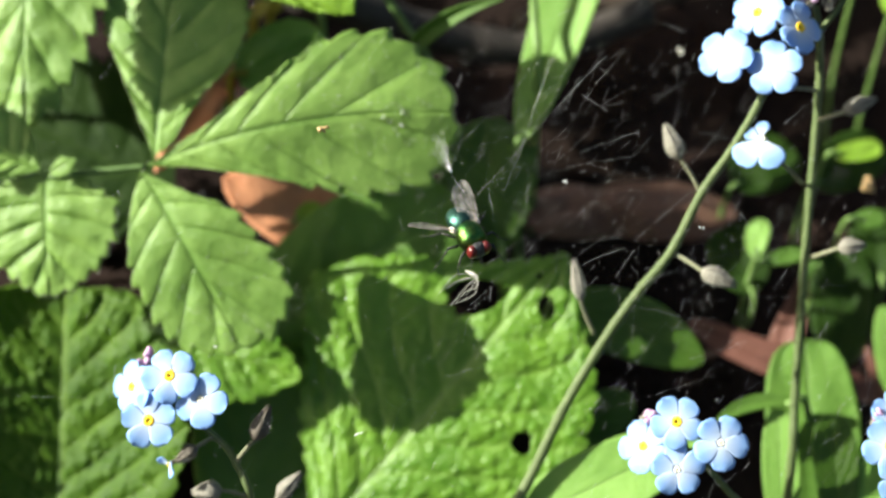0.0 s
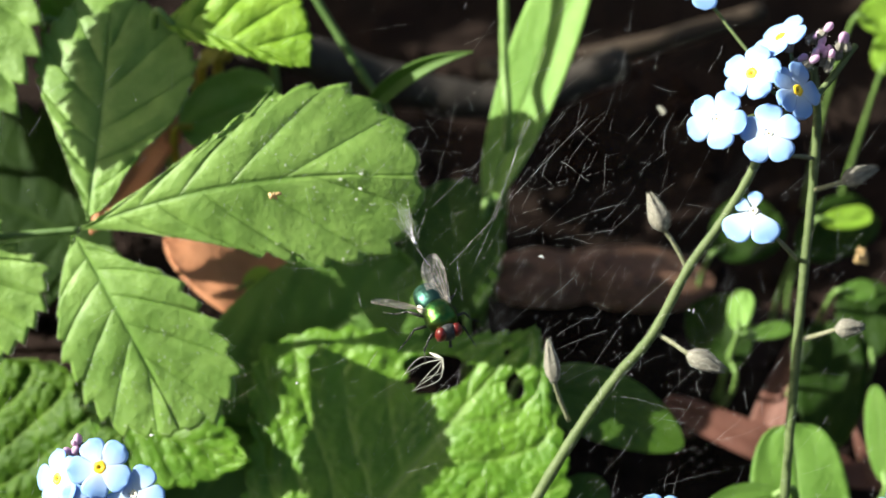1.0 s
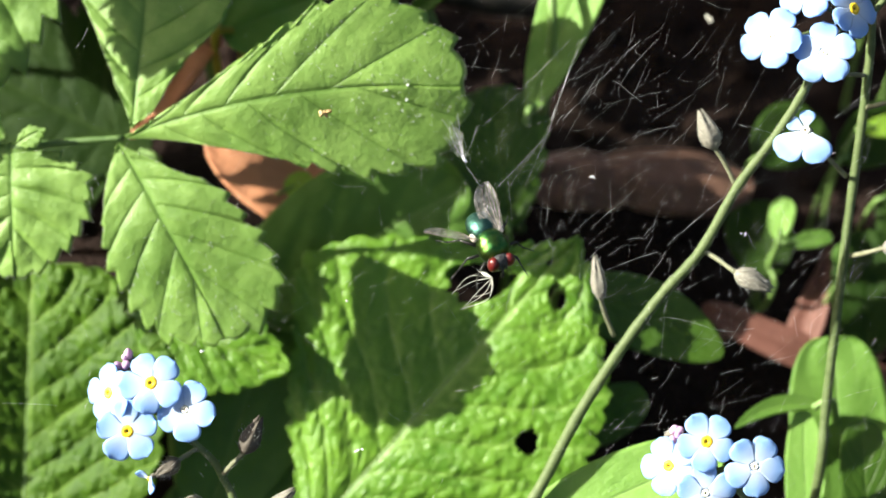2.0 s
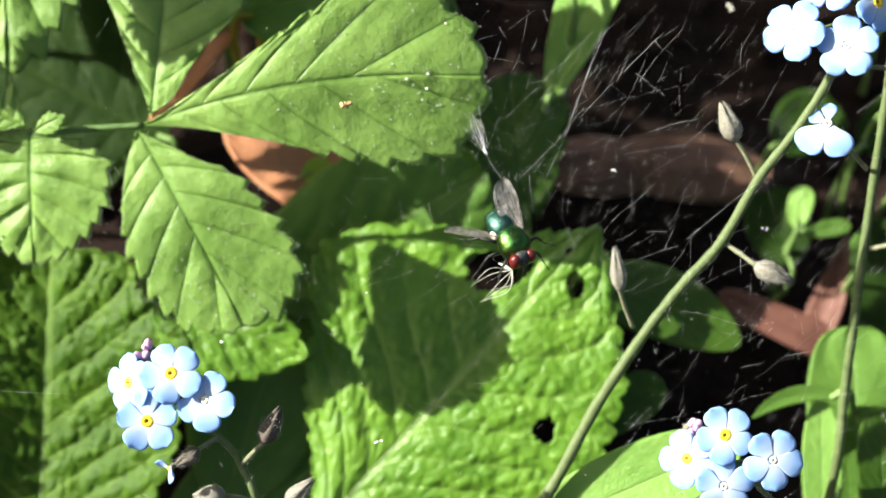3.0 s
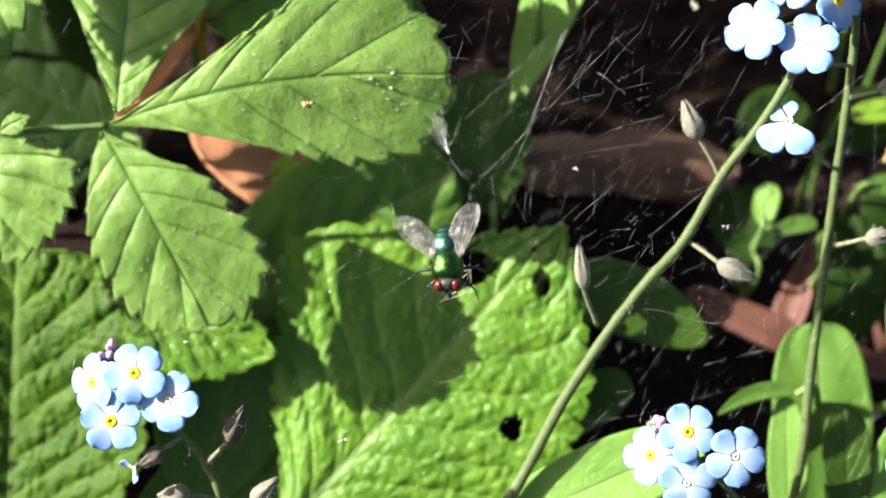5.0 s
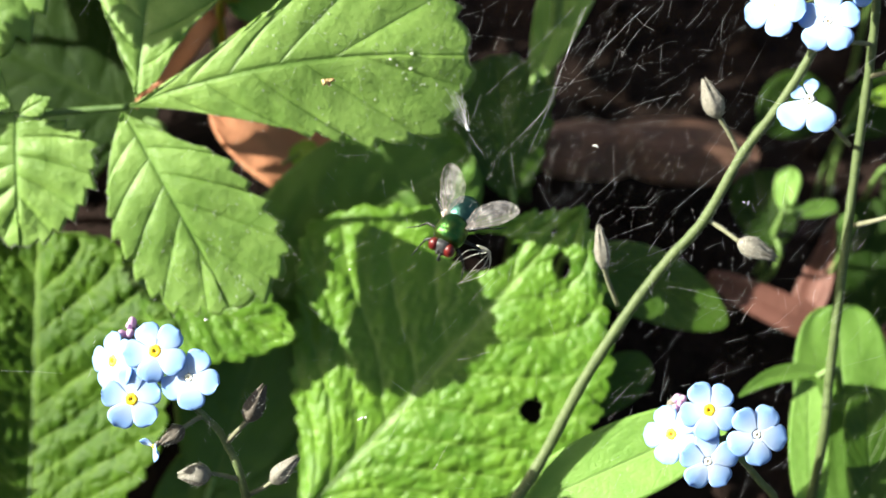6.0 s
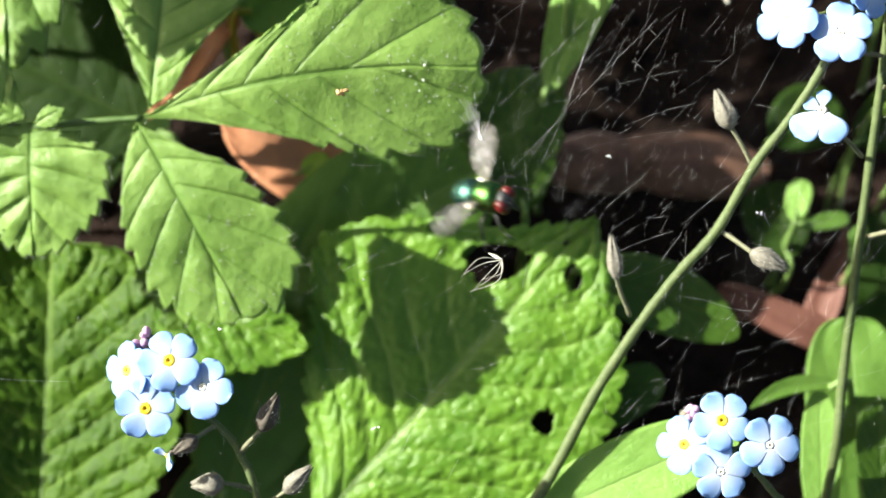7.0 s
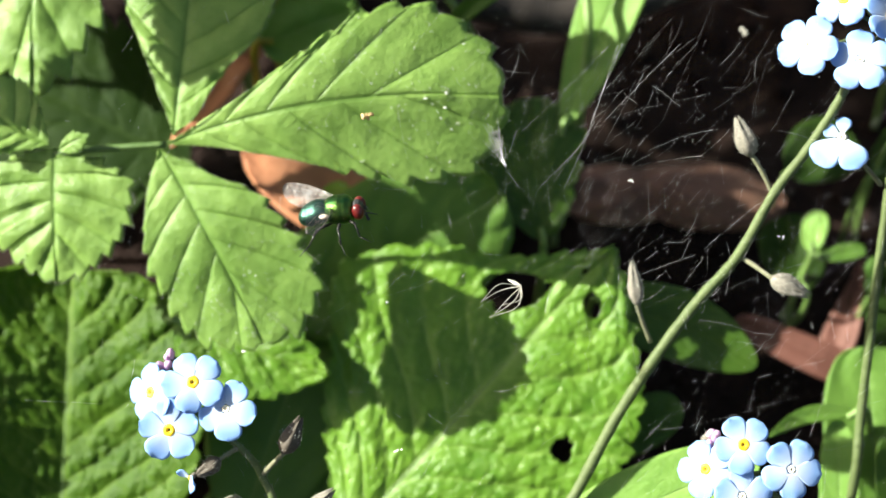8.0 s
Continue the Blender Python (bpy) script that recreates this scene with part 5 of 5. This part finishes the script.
    for s in (-1, 1):
        L, n, nv = 7.0, 30, 24
        bm = bmesh.new()
        grid = []

        def place(u, v, s=s):
            front = 0.95 * math.sin(math.pi * min(1, u * 0.60 + 0.12)) * (1 - u ** 9) ** 0.5
            back = 2.05 * math.sin(math.pi * min(1, u * 0.58 + 0.16)) * (1 - u ** 7) ** 0.5 * min(1, 0.35 + u * 2.2)
            y = front * v if v > 0 else back * v
            z = 0.16 * math.sin(u * 5 + v * 2) * (1 - abs(v) * 0.3) + 0.12 * abs(v) + 0.016 * math.sin(15 * v + 3 * u) * min(1, 3 * u)
            return Vector((-u * L, s * (y + 0.25 * u), z)) * 0.001

        for i in range(n + 1):
            grid.append([bm.verts.new(place(i / n, -1 + 2 * j / nv)) for j in range(nv + 1)])
        for i in range(n):
            for j in range(nv):
                bm.faces.new((grid[i][j], grid[i + 1][j], grid[i + 1][j + 1], grid[i][j + 1]))
        bmesh.ops.remove_doubles(bm, verts=bm.verts, dist=1e-6)
        wing = piece("wing", bm, WING, None, "clear veined wing")
        solid(wing, 0.02)
        for v0, v1, u1 in ((1.0, 0.97, 0.97), (0.75, 0.75, 0.8), (0.45, 0.35, 0.98), (0.1, -0.05, 0.985), (-0.2, -0.40, 0.96), (-0.45, -0.85, 0.75), (-0.7, -0.98, 0.4)):
            line = [place(0.02 + (u1 - 0.02) * k / 9, v0 * 0.3 + (v1 - v0 * 0.3) * min(1, k / 5)) + Vector((0, 0, 0.00001)) for k in range(10)]
            bm = bmesh.new()
            tube(bm, line, [0.00003 - 0.000018 * k / 9 for k in range(10)], 5)
            piece("wing_vein", bm, VEIN, wing)
        for u, v0, v1 in ((0.45, 0.35, -0.02), (0.62, 0.0, -0.35)):
            bm = bmesh.new()
            tube(bm, [place(u, v0 + (v1 - v0) * k / 3) for k in range(4)], 0.000025, 5)
            piece("wing_vein", bm, VEIN, wing)
        wing.location = (0.0003, s * 0.0011, 0.0010)
        wings.append(wing)
    return fly, wings


FLY_SCALE = 1.18


fly, (wing_a, wing_b) = build_fly()
fly.scale = (FLY_SCALE,) * 3

# seconds, place in the view frame (mm), heading, rise of the head, roll, and spread of the two wings (degrees)
FLY = [
    (0, 5.1, 10.1, 22.0, -61, 25, -18, 62, 8),
    (0.5, 5.6, 9.4, 22.0, -62, 25, -18, 62, 8),
    (1, 5.6, 10.0, 22.0, -63, 25, -18, 62, 8),
    (1.5, 5.6, 9.4, 22.0, -63, 25, -18, 62, 8),
    (2, 5.9, 8.7, 22.0, -63, 25, -18, 62, 8),
    (2.2, 6.0, 7.7, 22.0, -64, 25, -18, 62, 8),
    (3.3, 5.9, 8.9, 22.0, -60, 25, -18, 62, 8),
    (3.5, 6.2, 9.5, 22.0, -62, 25, -18, 62, 8),
    (4, 5.7, 9.1, 22.0, -63, 25, -18, 62, 8),
    (5.3, 2.1, 4.5, 22.0, -99, 12, 12, 38, 24),
    (5.5, 2.5, 4.9, 22.0, -104, 12, 12, 38, 24),
    (5.7, -0.1, 2.5, 22.0, -104, 12, 12, 26, 32),
    (5.8, 0.7, 2.8, 22.0, -105, 12, 12, 26, 32),
    (5.9, -0.1, 6.0, 22.0, -117, 20, 12, 22, 44),
    (6, 0.8, 6.5, 22.0, -121, 20, 12, 22, 44),
    (6.2, 2.0, 8.1, 22.0, -119, 20, 12, 22, 44),
    (6.4, 2.2, 7.2, 22.0, -103, 20, 6, 26, 31),
    (6.5, 2.4, 7.5, 22.0, -101, 20, 6, 24, 30),
    (6.6, 2.9, 8.8, 22.0, -61, 18, -14, 48, 8),
    (6.7, 8.7, 10.8, 22.0, -56, 18, -14, 48, 8),
    (6.8, 7.5, 10.8, 22.0, -52, 18, -14, 48, 8),
    (6.9, 6.8, 10.6, 22.0, -42, 18, -14, 48, 8),
    (7, 2.7, 11.7, 27.0, -14, 34, -20, 80, 80),
    (7.1, -12.2, 22.8, 27.0, -30, 8, -20, 75, 75),
    (7.2, -21.5, 10.1, 18.0, 4, 8, -56, 72, 18),
    (7.3, -22.8, 11.8, 18.0, 2, 8, -56, 72, 18),
    (7.4, -22.6, 12.7, 18.0, -2, 8, -56, 72, 18),
    (7.5, -22.5, 12.6, 18.0, -2, 8, -56, 72, 18),
    (8, -21.5, 13.5, 18.0, 5, 8, -56, 72, 18),
]
# seconds and shift of the spider skin in the view frame (mm)
SKIN = [
    (0, 0, 0, 0),
    (3.5, 0.00, 0.00, 0),
    (4, -0.32, 0.01, 0),
    (6, -0.69, -0.75, 0),
    (6.5, -0.66, -0.96, 0),
    (7, -0.88, -0.44, 0),
    (7.5, -1.34, -0.04, 0),
    (8, -1.37, -0.78, 0),
]


def wing_pose(side, spread, lift, beat, twist):
    """A wing on its root: spread from the body, lift of the tip, wing beat and twist, in degrees."""
    return (Matrix.Translation((0.0003, side * 0.0011, 0.0010)) @ Matrix.Rotation(radians(side * beat), 4, "X") @ Matrix.Rotation(radians(-side * spread), 4, "Z")
            @ Matrix.Rotation(radians(lift), 4, "Y") @ Matrix.Rotation(radians(twist), 4, "X"))


def motions():
    body, first, second = [], [], []
    for t, x, y, z, heading, rise, roll, a, b in FLY:
        m = (BASE @ Matrix.Translation((x * 0.001, y * 0.001, z * 0.001)) @ Matrix.Rotation(radians(heading), 4, "Z")
             @ Matrix.Rotation(radians(-rise), 4, "Y") @ Matrix.Rotation(radians(roll), 4, "X"))
        body.append((t, m))
        if not 6.95 < t < 7.15:
            side = t > 7.15
            first.append((t, wing_pose(-1, a, 8, 0, 72 if side else -42 if t < 4.5 else 0)))
            second.append((t, wing_pose(1, b, 8, 0, 42 if side else 0)))
    # wing beats in flight
    for k, beat in ((209, 50), (210, -20), (212, 50), (213, -20), (215, 50)):
        first.append(((k - 1) / FPS, wing_pose(-1, 78, 8, beat, 0)))
        second.append(((k - 1) / FPS, wing_pose(1, 78, 8, beat, 0)))
    first.sort(key=lambda row: row[0])
    second.sort(key=lambda row: row[0])
    walk(fly, body)
    walk(wing_a, first)
    walk(wing_b, second)
    rest = W((6.4, 3.7, 18.0))
    turn = BASE.to_3x3()
    walk(skin, [(t, Matrix.Translation(rest + turn @ Vector((x, y, z)) * 0.001)) for t, x, y, z in SKIN])


motions()
